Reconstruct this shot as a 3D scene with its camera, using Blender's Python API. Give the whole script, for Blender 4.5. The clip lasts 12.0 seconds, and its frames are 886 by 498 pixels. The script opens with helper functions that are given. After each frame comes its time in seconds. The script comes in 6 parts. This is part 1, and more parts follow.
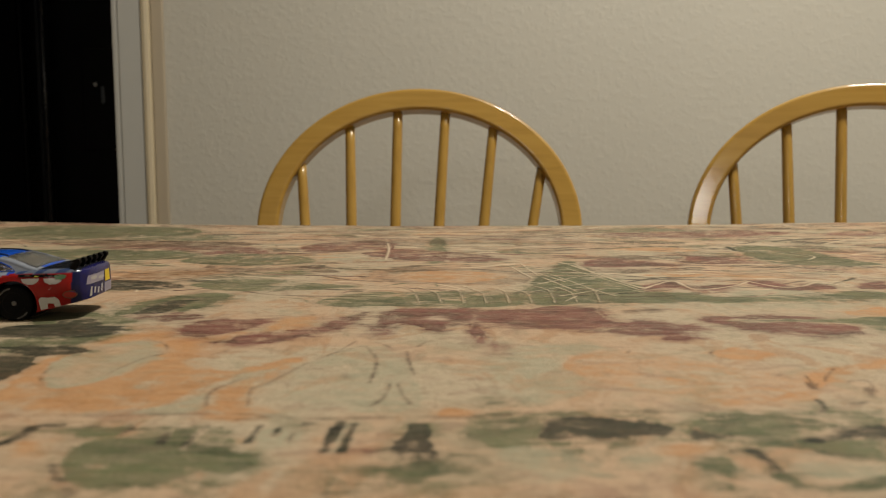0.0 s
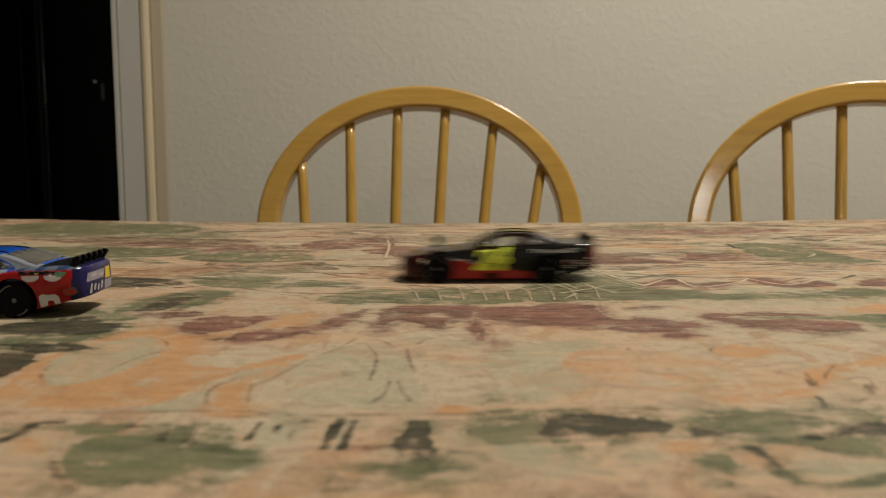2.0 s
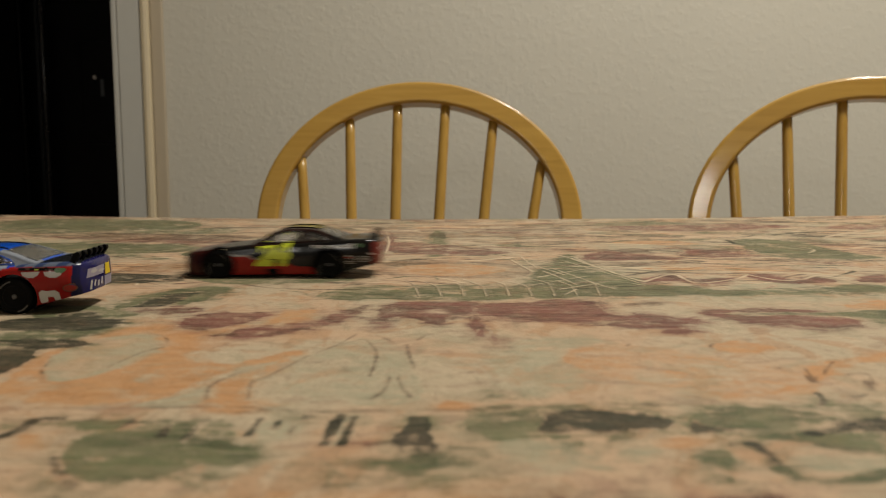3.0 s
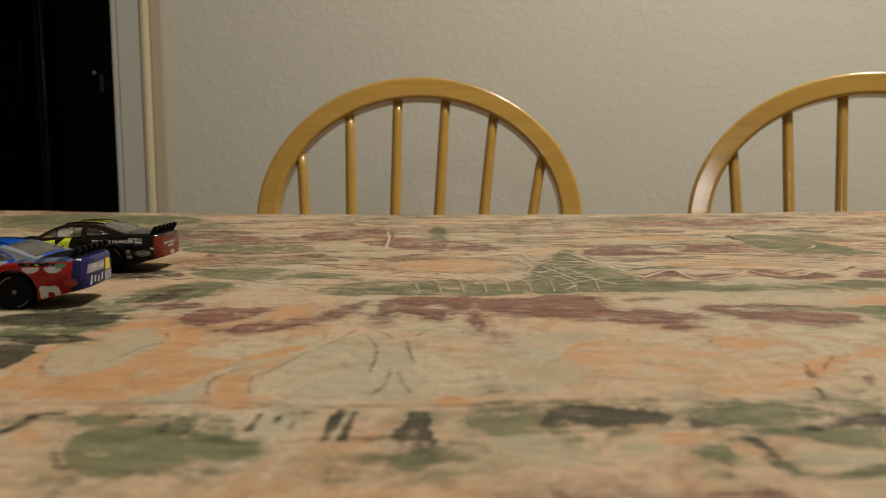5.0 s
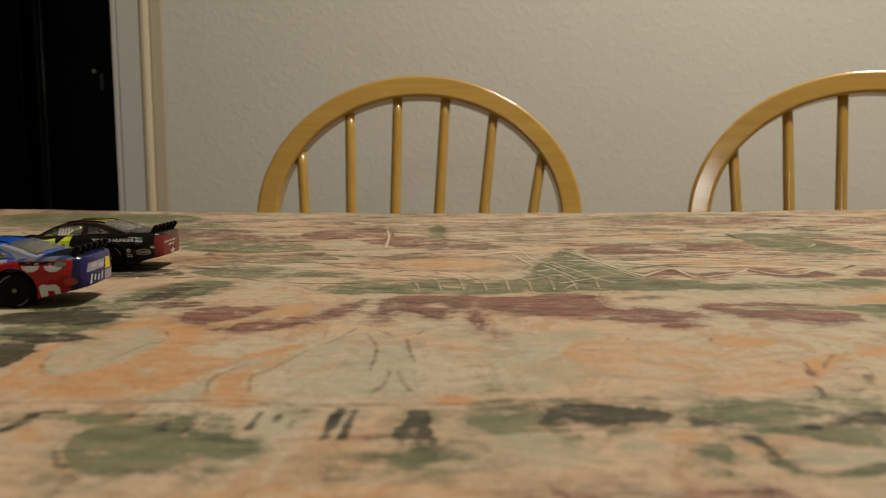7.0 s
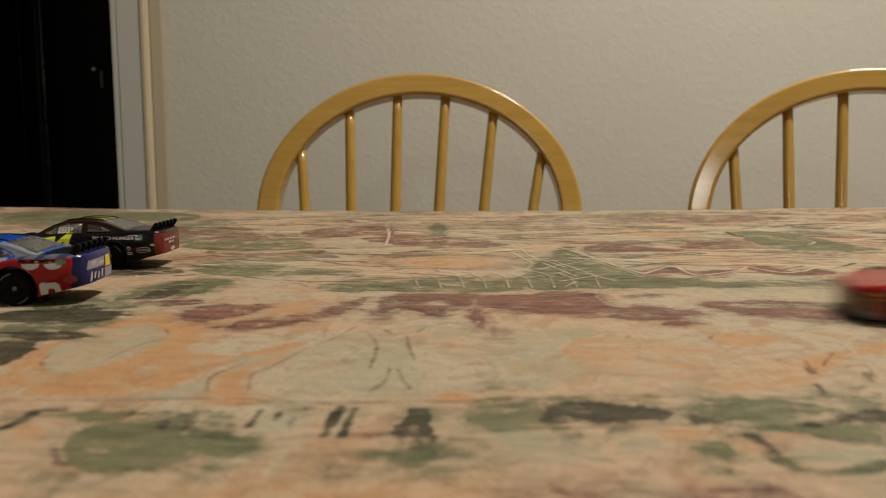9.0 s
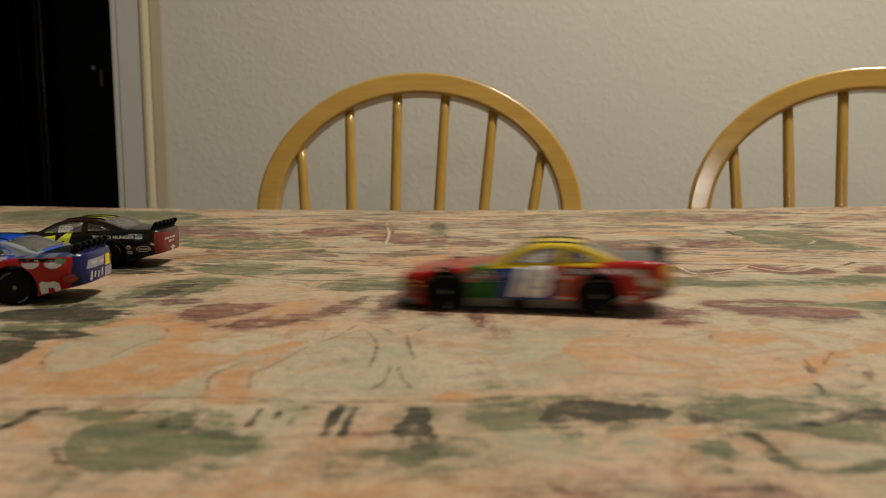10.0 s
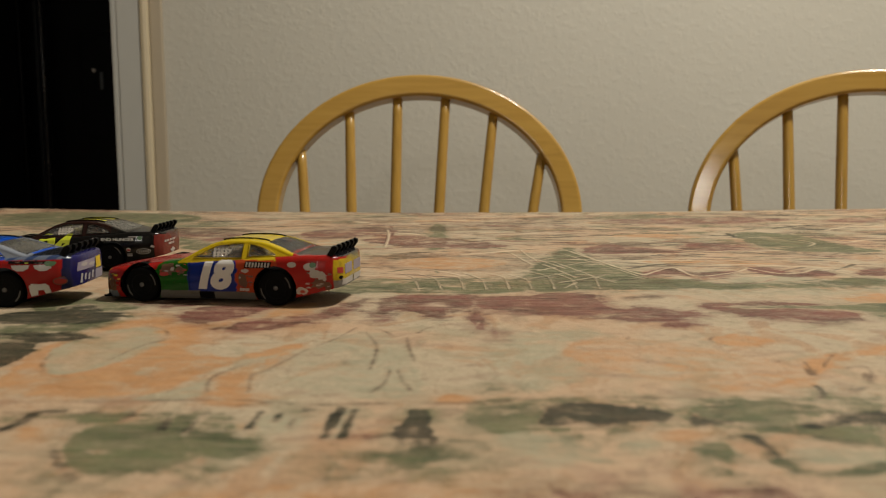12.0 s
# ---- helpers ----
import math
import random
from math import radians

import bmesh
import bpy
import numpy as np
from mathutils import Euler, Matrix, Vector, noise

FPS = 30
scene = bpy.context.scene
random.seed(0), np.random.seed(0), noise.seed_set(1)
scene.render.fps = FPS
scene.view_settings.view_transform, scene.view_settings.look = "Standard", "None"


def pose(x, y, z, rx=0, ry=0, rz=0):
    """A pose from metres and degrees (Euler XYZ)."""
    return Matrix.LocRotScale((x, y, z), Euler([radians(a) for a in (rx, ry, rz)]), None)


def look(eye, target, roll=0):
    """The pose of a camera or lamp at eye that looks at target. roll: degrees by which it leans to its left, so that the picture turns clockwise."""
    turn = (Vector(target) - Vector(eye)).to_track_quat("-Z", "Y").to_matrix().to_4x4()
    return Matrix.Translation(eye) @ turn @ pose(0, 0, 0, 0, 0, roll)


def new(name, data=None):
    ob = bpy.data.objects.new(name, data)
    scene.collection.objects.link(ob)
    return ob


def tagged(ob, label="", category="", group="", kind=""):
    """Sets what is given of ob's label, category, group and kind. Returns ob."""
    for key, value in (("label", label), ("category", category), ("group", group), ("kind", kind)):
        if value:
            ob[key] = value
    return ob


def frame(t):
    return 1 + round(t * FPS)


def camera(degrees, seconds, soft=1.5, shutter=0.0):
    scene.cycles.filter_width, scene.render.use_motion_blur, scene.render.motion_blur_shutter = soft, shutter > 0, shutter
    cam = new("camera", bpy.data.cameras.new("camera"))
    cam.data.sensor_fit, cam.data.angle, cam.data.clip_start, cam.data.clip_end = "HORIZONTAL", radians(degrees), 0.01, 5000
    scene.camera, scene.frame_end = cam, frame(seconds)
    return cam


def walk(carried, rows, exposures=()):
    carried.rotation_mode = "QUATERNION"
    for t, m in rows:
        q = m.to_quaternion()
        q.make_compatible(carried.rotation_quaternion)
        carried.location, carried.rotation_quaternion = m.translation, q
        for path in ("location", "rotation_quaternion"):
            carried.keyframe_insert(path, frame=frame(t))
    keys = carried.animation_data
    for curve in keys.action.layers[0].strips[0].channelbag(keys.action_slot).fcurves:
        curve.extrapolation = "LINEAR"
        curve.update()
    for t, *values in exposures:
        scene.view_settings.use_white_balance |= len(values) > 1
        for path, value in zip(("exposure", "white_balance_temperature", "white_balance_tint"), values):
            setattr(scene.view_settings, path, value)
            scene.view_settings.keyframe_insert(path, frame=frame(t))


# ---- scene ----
# ---- camera: a phone leaning on the table, its lens 44 mm above the cloth ----
TABLE_Z = 0.75
EYE = (0.0, 0.0, TABLE_Z + 0.0441)

cam = camera(60.0, 12.0, soft=1.0, shutter=1.5)
cam.data.dof.use_dof = True
cam.data.dof.focus_distance = 0.31
cam.data.dof.aperture_fstop = 24.0


def tilt(t, degrees_down):
    return (t, pose(*EYE, 90.0 - degrees_down, 0, 0))


walk(cam, [
    tilt(0.0, 5.66), tilt(0.5, 5.68), tilt(1.0, 5.70), tilt(1.5, 5.74), tilt(2.0, 5.87), tilt(2.5, 5.99),
    tilt(3.0, 6.16), tilt(3.2, 6.22), tilt(4.0, 6.40), tilt(4.8, 6.48), tilt(5.5, 6.53), tilt(6.5, 6.54), tilt(7.0, 6.60),
    tilt(8.0, 6.70), tilt(9.0, 6.76), tilt(9.5, 6.83), tilt(10.0, 6.83), tilt(10.5, 6.76), tilt(11.0, 6.73),
    tilt(11.5, 6.66), tilt(12.0, 6.66),
], exposures=[(0.0, 0.0), (12.0, 0.0)])

# ---- light: a warm ceiling lamp over the table, a weaker lamp at the back of the room ----
world = bpy.data.worlds.new("room_air")
world.use_nodes = True
world.node_tree.nodes["Background"].inputs["Color"].default_value = (1.0, 0.93, 0.82, 1)
world.node_tree.nodes["Background"].inputs["Strength"].default_value = 0.02
scene.world = world


def room_lamp(name, eye, target, size, watts, colour):
    data = bpy.data.lights.new(name, "AREA")
    data.shape, data.size, data.energy, data.color = "DISK", size, watts, colour
    ob = new(name, data)
    ob.matrix_world = look(eye, target)
    return ob


room_lamp("lamp_over_table", (0.75, 0.42, 2.42), (0.75, 0.421, 0.0), 0.34, 37.0, (1.0, 0.945, 0.83))
room_lamp("lamp_behind", (-0.42, -2.3, 1.53), (0.3, 0.9, 0.8), 0.28, 4.5, (1.0, 0.95, 0.86))


# ---- materials ----
def shader(name):
    m = bpy.data.materials.new(name)
    m.use_nodes = True
    return m, m.node_tree, m.node_tree.nodes["Principled BSDF"]


def node(tree, kind, **inputs):
    n = tree.nodes.new(kind)
    for key, value in inputs.items():
        n.inputs[key].default_value = value
    return n


def coords(tree, scale=(1, 1, 1), source="Object"):
    tc = tree.nodes.new("ShaderNodeTexCoord")
    mp = tree.nodes.new("ShaderNodeMapping")
    mp.inputs["Scale"].default_value = scale
    tree.links.new(tc.outputs[source], mp.inputs["Vector"])
    return mp.outputs["Vector"]


def noise_node(tree, vec, scale, detail=4.0, rough=0.55, distortion=0.0):
    n = node(tree, "ShaderNodeTexNoise", Scale=scale, Detail=detail, Roughness=rough, Distortion=distortion)
    tree.links.new(vec, n.inputs["Vector"])
    return n.outputs["Fac"]


def ramp(tree, fac, stops):
    r = tree.nodes.new("ShaderNodeValToRGB")
    e = r.color_ramp.elements
    while len(e) < len(stops):
        e.new(0.5)
    for el, (p, c) in zip(e, stops):
        el.position, el.color = p, (*c, 1)
    tree.links.new(fac, r.inputs["Fac"])
    return r.outputs["Color"]


def mix(tree, fac, a, b, blend="MIX"):
    m = tree.nodes.new("ShaderNodeMix")
    m.data_type, m.blend_type = "RGBA", blend
    for sock, value in ((m.inputs[0], fac), (m.inputs[6], a), (m.inputs[7], b)):
        if isinstance(value, (int, float)):
            sock.default_value = value
        elif isinstance(value, tuple):
            sock.default_value = (*value, 1)
        else:
            tree.links.new(value, sock)
    return m.outputs[2]


def calc(tree, op, a, b=0.0, clamp=False):
    m = tree.nodes.new("ShaderNodeMath")
    m.operation, m.use_clamp = op, clamp
    for sock, value in ((m.inputs[0], a), (m.inputs[1], b)):
        if isinstance(value, (int, float)):
            sock.default_value = value
        else:
            tree.links.new(value, sock)
    return m.outputs[0]


def bump(tree, bsdf, height, strength, distance):
    b = node(tree, "ShaderNodeBump", Strength=strength, Distance=distance)
    tree.links.new(height, b.inputs["Height"])
    tree.links.new(b.outputs["Normal"], bsdf.inputs["Normal"])


def plain(name, colour, rough=0.5, metal=0.0, grain=0.12, scale=60.0, relief=0.0, coat=0.0):
    m, tree, bsdf = shader(name)
    vec = coords(tree)
    n = noise_node(tree, vec, scale, 5.0)
    big = noise_node(tree, vec, scale * 0.13, 3.0)
    lo = tuple(c * (1 - grain) for c in colour)
    hi = tuple(min(1.0, c * (1 + grain)) for c in colour)
    c = mix(tree, calc(tree, "ADD", calc(tree, "MULTIPLY", n, 0.5), calc(tree, "MULTIPLY", big, 0.5)), lo, hi)
    tree.links.new(c, bsdf.inputs["Base Color"])
    r = node(tree, "ShaderNodeMapRange", **{"From Min": 0.3, "From Max": 0.7, "To Min": rough * 0.85, "To Max": min(1.0, rough * 1.15)})
    tree.links.new(n, r.inputs["Value"])
    tree.links.new(r.outputs["Result"], bsdf.inputs["Roughness"])
    bsdf.inputs["Metallic"].default_value = metal
    bsdf.inputs["Coat Weight"].default_value = coat
    if relief:
        bump(tree, bsdf, n, 0.5, relief)
    return m


def wall_paint(name, colour):
    """Painted plaster with a knocked-down orange-peel relief."""
    m, tree, bsdf = shader(name)
    vec = coords(tree)
    big = noise_node(tree, vec, 2.2, 3.0)
    fine = noise_node(tree, vec, 210.0, 3.0)
    tone = mix(tree, big, tuple(c * 0.95 for c in colour), tuple(c * 1.04 for c in colour))
    tree.links.new(mix(tree, calc(tree, "MULTIPLY", fine, 0.22), tone, tuple(c * 0.72 for c in colour)), bsdf.inputs["Base Color"])
    peel = noise_node(tree, vec, 95.0, 3.0, 0.5, 0.2)
    flat = node(tree, "ShaderNodeMapRange", **{"From Min": 0.44, "From Max": 0.68})
    flat.interpolation_type = "SMOOTHSTEP"
    tree.links.new(peel, flat.inputs["Value"])
    wave = noise_node(tree, vec, 15.0, 2.0)
    bump(tree, bsdf, calc(tree, "ADD", flat.outputs["Result"], calc(tree, "MULTIPLY", wave, 1.2)), 0.19, 0.0015)
    bsdf.inputs["Roughness"].default_value = 0.46
    return m


def oak(name, axis):
    """Varnished golden oak; the grain runs along the given axis of the part."""
    m, tree, bsdf = shader(name)
    scale = {"x": (5, 60, 60), "y": (60, 5, 60), "z": (60, 60, 5)}[axis]
    grain = noise_node(tree, coords(tree, scale), 1.6, 6.0, 0.6, 0.6)
    tone = noise_node(tree, coords(tree), 6.0, 3.0)
    c = ramp(tree, grain, [(0.28, (0.325, 0.178, 0.028)), (0.5, (0.42, 0.240, 0.042)), (0.72, (0.475, 0.285, 0.058))])
    c = mix(tree, calc(tree, "MULTIPLY", tone, 0.35), c, (0.49, 0.30, 0.066))
    tree.links.new(c, bsdf.inputs["Base Color"])
    bsdf.inputs["Roughness"].default_value = 0.36
    bsdf.inputs["Specular IOR Level"].default_value = 0.35
    bsdf.inputs["Coat Weight"].default_value = 0.8
    bsdf.inputs["Coat Roughness"].default_value = 0.12
    bump(tree, bsdf, grain, 0.25, 0.0004)
    return m


def printed_cloth(name):
    """Vinyl tablecloth: a cream ground with the pigments of the print, whose fields the sheet carries."""
    m, tree, bsdf = shader(name)
    vec = coords(tree)
    fa = tree.nodes.new("ShaderNodeAttribute")
    fa.attribute_name = "pigment_a"
    fb = tree.nodes.new("ShaderNodeAttribute")
    fb.attribute_name = "pigment_b"
    sa, sb = tree.nodes.new("ShaderNodeSeparateColor"), tree.nodes.new("ShaderNodeSeparateColor")
    tree.links.new(fa.outputs["Color"], sa.inputs[0])
    tree.links.new(fb.outputs["Color"], sb.inputs[0])
    rag = noise_node(tree, vec, 320.0, 6.0, 0.72, 0.6)
    brush = noise_node(tree, coords(tree, (0.55, 1.3, 1)), 260.0, 6.0, 0.76, 0.8)
    dry = noise_node(tree, coords(tree, (0.7, 1.4, 1)), 900.0, 5.0, 0.7)
    wash = noise_node(tree, coords(tree, (0.8, 1.2, 1)), 60.0, 5.0, 0.62, 1.0)
    cross = noise_node(tree, coords(tree, (1.5, 0.35, 1)), 200.0, 5.0, 0.75, 0.9)
    bristle = noise_node(tree, coords(tree, (0.22, 2.4, 1)), 330.0, 5.0, 0.74, 0.3)
    blush = noise_node(tree, coords(tree, (1.2, 0.9, 1)), 44.0, 5.0, 0.66, 1.0)
    broad = noise_node(tree, vec, 16.0, 4.0, 0.6, 0.6)

    def spread(value, lo, hi, top=1.0):
        f = node(tree, "ShaderNodeMapRange", **{"From Min": lo, "From Max": hi, "To Max": top})
        f.interpolation_type = "SMOOTHSTEP"
        tree.links.new(value, f.inputs["Value"])
        return f.outputs["Result"]

    mottle = noise_node(tree, coords(tree, (0.8, 1.25, 1)), 115.0, 6.0, 0.72, 0.5)
    grit = calc(tree, "ADD", calc(tree, "MULTIPLY", calc(tree, "SUBTRACT", rag, 0.5), 1.3), calc(tree, "MULTIPLY", calc(tree, "SUBTRACT", bristle, 0.5), 0.9))
    torn = calc(tree, "ADD", grit, calc(tree, "MULTIPLY", calc(tree, "SUBTRACT", mottle, 0.5), 2.3))
    worn_fac = calc(tree, "ADD", calc(tree, "MULTIPLY", bristle, 0.45), calc(tree, "ADD", calc(tree, "MULTIPLY", brush, 0.30), calc(tree, "MULTIPLY", dry, 0.25)))

    def pigment(field, amount, patchy=0.42, ragged=1.0):
        edge = calc(tree, "MULTIPLY", calc(tree, "MULTIPLY", torn, ragged), calc(tree, "MINIMUM", calc(tree, "MULTIPLY", field, 2.5), 1.0))
        cover = spread(calc(tree, "ADD", field, edge), 0.04, 0.92, amount)
        return calc(tree, "MULTIPLY", cover, calc(tree, "ADD", 1.0 - patchy, calc(tree, "MULTIPLY", spread(worn_fac, 0.42, 0.55), patchy)))

    def tones(a, b):
        return mix(tree, spread(calc(tree, "ADD", calc(tree, "MULTIPLY", wash, 0.6), calc(tree, "MULTIPLY", brush, 0.4)), 0.40, 0.60), a, b)

    def contour(scale, width):
        n = noise_node(tree, coords(tree, (0.8, 0.9, 1)), scale, 3.0, 0.55, 1.6)
        return spread(calc(tree, "ABSOLUTE", calc(tree, "SUBTRACT", n, 0.5)), width, 0.0)

    c = mix(tree, spread(broad, 0.40, 0.60), (0.485, 0.335, 0.216), (0.45, 0.358, 0.246))
    c = mix(tree, spread(blush, 0.53, 0.61, 0.50), c, (0.40, 0.215, 0.105))
    c = mix(tree, spread(blush, 0.47, 0.36, 0.42), c, (0.28, 0.255, 0.165))
    c = mix(tree, spread(wash, 0.54, 0.64, 0.34), c, (0.21, 0.125, 0.085))
    c = mix(tree, spread(wash, 0.46, 0.38, 0.34), c, (0.27, 0.235, 0.150))
    c = mix(tree, spread(brush, 0.54, 0.66, 0.30), c, (0.17, 0.11, 0.07))
    c = mix(tree, spread(bristle, 0.54, 0.68, 0.16), c, (0.19, 0.12, 0.08))
    c = mix(tree, spread(cross, 0.55, 0.67, 0.28), c, (0.21, 0.14, 0.085))
    c = mix(tree, spread(bristle, 0.45, 0.32, 0.20), c, (0.58, 0.45, 0.31))
    c = mix(tree, spread(dry, 0.54, 0.66, 0.30), c, (0.17, 0.12, 0.075))
    c = mix(tree, calc(tree, "MULTIPLY", contour(62.0, 0.006), spread(wash, 0.50, 0.64, 0.5)), c, (0.075, 0.05, 0.032))
    c = mix(tree, calc(tree, "MULTIPLY", contour(95.0, 0.008), spread(blush, 0.54, 0.64, 0.45)), c, (0.11, 0.07, 0.045))
    c = mix(tree, calc(tree, "MULTIPLY", contour(80.0, 0.010), spread(broad, 0.50, 0.60, 0.6)), c, (0.58, 0.46, 0.32))
    c = mix(tree, pigment(sb.outputs[2], 0.80), c, tones((0.275, 0.268, 0.180), (0.36, 0.335, 0.228)))
    c = mix(tree, pigment(sa.outputs[2], 0.85, 0.25), c, tones((0.40, 0.185, 0.066), (0.50, 0.255, 0.105)))
    c = mix(tree, pigment(sa.outputs[1], 0.94), c, tones((0.056, 0.013, 0.011), (0.175, 0.056, 0.046)))
    c = mix(tree, pigment(sa.outputs[0], 0.94, 0.3), c, tones((0.045, 0.060, 0.026), (0.125, 0.138, 0.066)))
    c = mix(tree, pigment(fa.outputs["Alpha"], 0.96, 0.2), c, tones((0.008, 0.011, 0.007), (0.030, 0.034, 0.019)))
    c = mix(tree, pigment(sb.outputs[0], 0.85, 0.4, 0.6), c, (0.085, 0.050, 0.030))
    c = mix(tree, pigment(sb.outputs[1], 0.85, 0.3, 0.6), c, (0.60, 0.475, 0.33))
    tree.links.new(c, bsdf.inputs["Base Color"])
    bsdf.inputs["Roughness"].default_value = 0.55
    bsdf.inputs["Specular IOR Level"].default_value = 0.18
    relief = calc(tree, "ADD", calc(tree, "MULTIPLY", rag, 0.6), calc(tree, "MULTIPLY", sb.outputs[1], 1.2))
    bump(tree, bsdf, calc(tree, "ADD", relief, calc(tree, "MULTIPLY", brush, 0.7)), 0.8, 0.0008)
    return m


def enamel(name, rough=0.20):
    """Die-cast enamel in the colours the shell carries, slightly scuffed."""
    m, tree, bsdf = shader(name)
    a = tree.nodes.new("ShaderNodeAttribute")
    a.attribute_name = "livery"
    vec = coords(tree)
    scuff = node(tree, "ShaderNodeMapRange", **{"From Min": 0.64, "From Max": 0.74, "To Max": 0.25})
    tree.links.new(noise_node(tree, vec, 1100.0, 5.0, 0.7), scuff.inputs["Value"])
    grime = node(tree, "ShaderNodeMapRange", **{"From Min": 0.55, "From Max": 0.72, "To Max": 0.45})
    tree.links.new(noise_node(tree, vec, 300.0, 5.0, 0.7, 0.6), grime.inputs["Value"])
    c = mix(tree, grime.outputs["Result"], a.outputs["Color"], (0.03, 0.018, 0.012))
    tree.links.new(mix(tree, scuff.outputs["Result"], c, (0.14, 0.115, 0.095)), bsdf.inputs["Base Color"])
    bsdf.inputs["Roughness"].default_value = rough
    bsdf.inputs["Specular IOR Level"].default_value = 0.20
    bsdf.inputs["Coat Weight"].default_value = 0.14
    bsdf.inputs["Coat Roughness"].default_value = 0.06
    bump(tree, bsdf, noise_node(tree, vec, 420.0, 3.0), 0.18, 0.0002)
    return m


def clear_plastic(name, colour, rough):
    """Slightly clouded clear plastic of the toys' windows."""
    m, tree, bsdf = shader(name)
    n = noise_node(tree, coords(tree), 500.0, 4.0, 0.65)
    tree.links.new(mix(tree, n, tuple(c * 0.75 for c in colour), colour), bsdf.inputs["Base Color"])
    bsdf.inputs["Transmission Weight"].default_value = 0.93
    bsdf.inputs["Roughness"].default_value = rough
    bsdf.inputs["IOR"].default_value = 1.38
    return m


WALL = wall_paint("wall_paint", (0.582, 0.556, 0.484))
CEILING = plain("ceiling_paint", (0.72, 0.70, 0.66), 0.8, scale=120, relief=0.001)
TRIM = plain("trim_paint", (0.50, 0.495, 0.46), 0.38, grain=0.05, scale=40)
# for the casing's bead: the warm light it catches is in the colour
TRIM_LIT = plain("trim_paint_lit", (0.62, 0.53, 0.37), 0.34, grain=0.06, scale=40)
# for the casing's fillet: the shade beside the bead is in the colour
TRIM_SHADED = plain("trim_paint_shaded", (0.46, 0.39, 0.29), 0.5, grain=0.06, scale=40)
FLOOR = plain("floor_tile", (0.34, 0.27, 0.20), 0.45, scale=30, relief=0.0006)
# near-black: the darkness of the unlit room is put into this colour
UNLIT_WALL = plain("unlit_room_tone", (0.02, 0.02, 0.022), 0.9, scale=30)
FRIDGE = plain("black_enamel", (0.002, 0.002, 0.003), 0.45, grain=0.1, scale=300)
FRIDGE.node_tree.nodes["Principled BSDF"].inputs["Specular IOR Level"].default_value = 0.12
FRIDGE_GREY = plain("grey_plastic", (0.010, 0.010, 0.013), 0.3)
# grey of the reflection smear modelled on the refrigerator door
SMEAR_GREY = plain("reflection_grey", (0.055, 0.065, 0.075), 0.4)
OAK_X, OAK_Z = oak("oak_along", "x"), oak("oak_upright", "z")
CLOTH = printed_cloth("vinyl_print")
TABLE_WOOD = oak("table_oak", "x")
ENAMEL = enamel("livery_enamel")
RUBBER = plain("tyre_rubber", (0.005, 0.005, 0.005), 0.6, scale=900)
RIM = plain("rim_black", (0.008, 0.008, 0.008), 0.45, metal=0.0, scale=900)
STEEL = plain("hub_steel", (0.13, 0.125, 0.12), 0.35, metal=0.0, scale=900)
MARK = plain("tyre_mark", (0.085, 0.08, 0.07), 0.6, scale=900)
BLACK = plain("black_plastic", (0.007, 0.007, 0.007), 0.5, scale=900)
GLASS = clear_plastic("side_window_plastic", (0.82, 0.76, 0.68), 0.03)
GREY_GLASS = clear_plastic("rear_window_plastic", (0.50, 0.50, 0.47), 0.16)
PAINT_YELLOW = plain("yellow_enamel", (0.52, 0.37, 0.012), 0.25, scale=700, coat=0.2)
PAINT_BLACK = plain("black_enamel_trim", (0.012, 0.008, 0.007), 0.22, scale=700, coat=0.2)
PAINT_BLUE = plain("blue_enamel", (0.012, 0.065, 0.36), 0.25, scale=700, coat=0.2)
LILAC = plain("lilac_ink", (0.27, 0.24, 0.30), 0.4, grain=0.35, scale=700)
NET = plain("window_net", (0.60, 0.59, 0.57), 0.6, scale=900)
WHITE = plain("white_ink", (0.64, 0.62, 0.59), 0.4, grain=0.08, scale=900)
CREAM = plain("grey_ink", (0.42, 0.39, 0.36), 0.4, grain=0.15, scale=900)
LIME = plain("lime_ink", (0.55, 0.62, 0.03), 0.4, scale=900)
YELLOW = plain("yellow_ink", (0.70, 0.50, 0.02), 0.4, scale=900)
RED = plain("red_ink", (0.36, 0.03, 0.02), 0.4, scale=900)
BROWN = plain("brown_ink", (0.12, 0.055, 0.03), 0.4, grain=0.3, scale=900)
BLUE = plain("blue_ink", (0.02, 0.045, 0.30), 0.4, scale=900)
GREEN_BADGE = plain("green_badge", (0.07, 0.15, 0.06), 0.4, scale=900)
UNDER = plain("chassis_black", (0.004, 0.004, 0.004), 0.7, scale=900)
for dull in (RUBBER, RIM, UNDER, BLACK):
    dull.node_tree.nodes["Principled BSDF"].inputs["Specular IOR Level"].default_value = 0.05


# ---- building helpers ----
def mesh_of(name, bm, material, smooth=False):
    me = bpy.data.meshes.new(name)
    bmesh.ops.recalc_face_normals(bm, faces=bm.faces[:])
    bm.to_mesh(me)
    bm.free()
    me.materials.append(material)
    if smooth:
        me.polygons.foreach_set("use_smooth", [True] * len(me.polygons))
    return me


def part(name, bm, material, parent, label="", smooth=False):
    ob = new(name, mesh_of(name, bm, material, smooth))
    ob.parent = parent
    return tagged(ob, label)


def box(bm, x0, x1, y0, y1, z0, z1, bevel=0.0):
    made = bmesh.ops.create_cube(bm, size=1.0)["verts"]
    for v in made:
        v.co = Vector((x0 if v.co.x < 0 else x1, y0 if v.co.y < 0 else y1, z0 if v.co.z < 0 else z1))
    if bevel:
        edges = list({e for v in made for e in v.link_edges})
        bmesh.ops.bevel(bm, geom=edges, offset=bevel, segments=2, profile=0.6, affect="EDGES")
    return bm


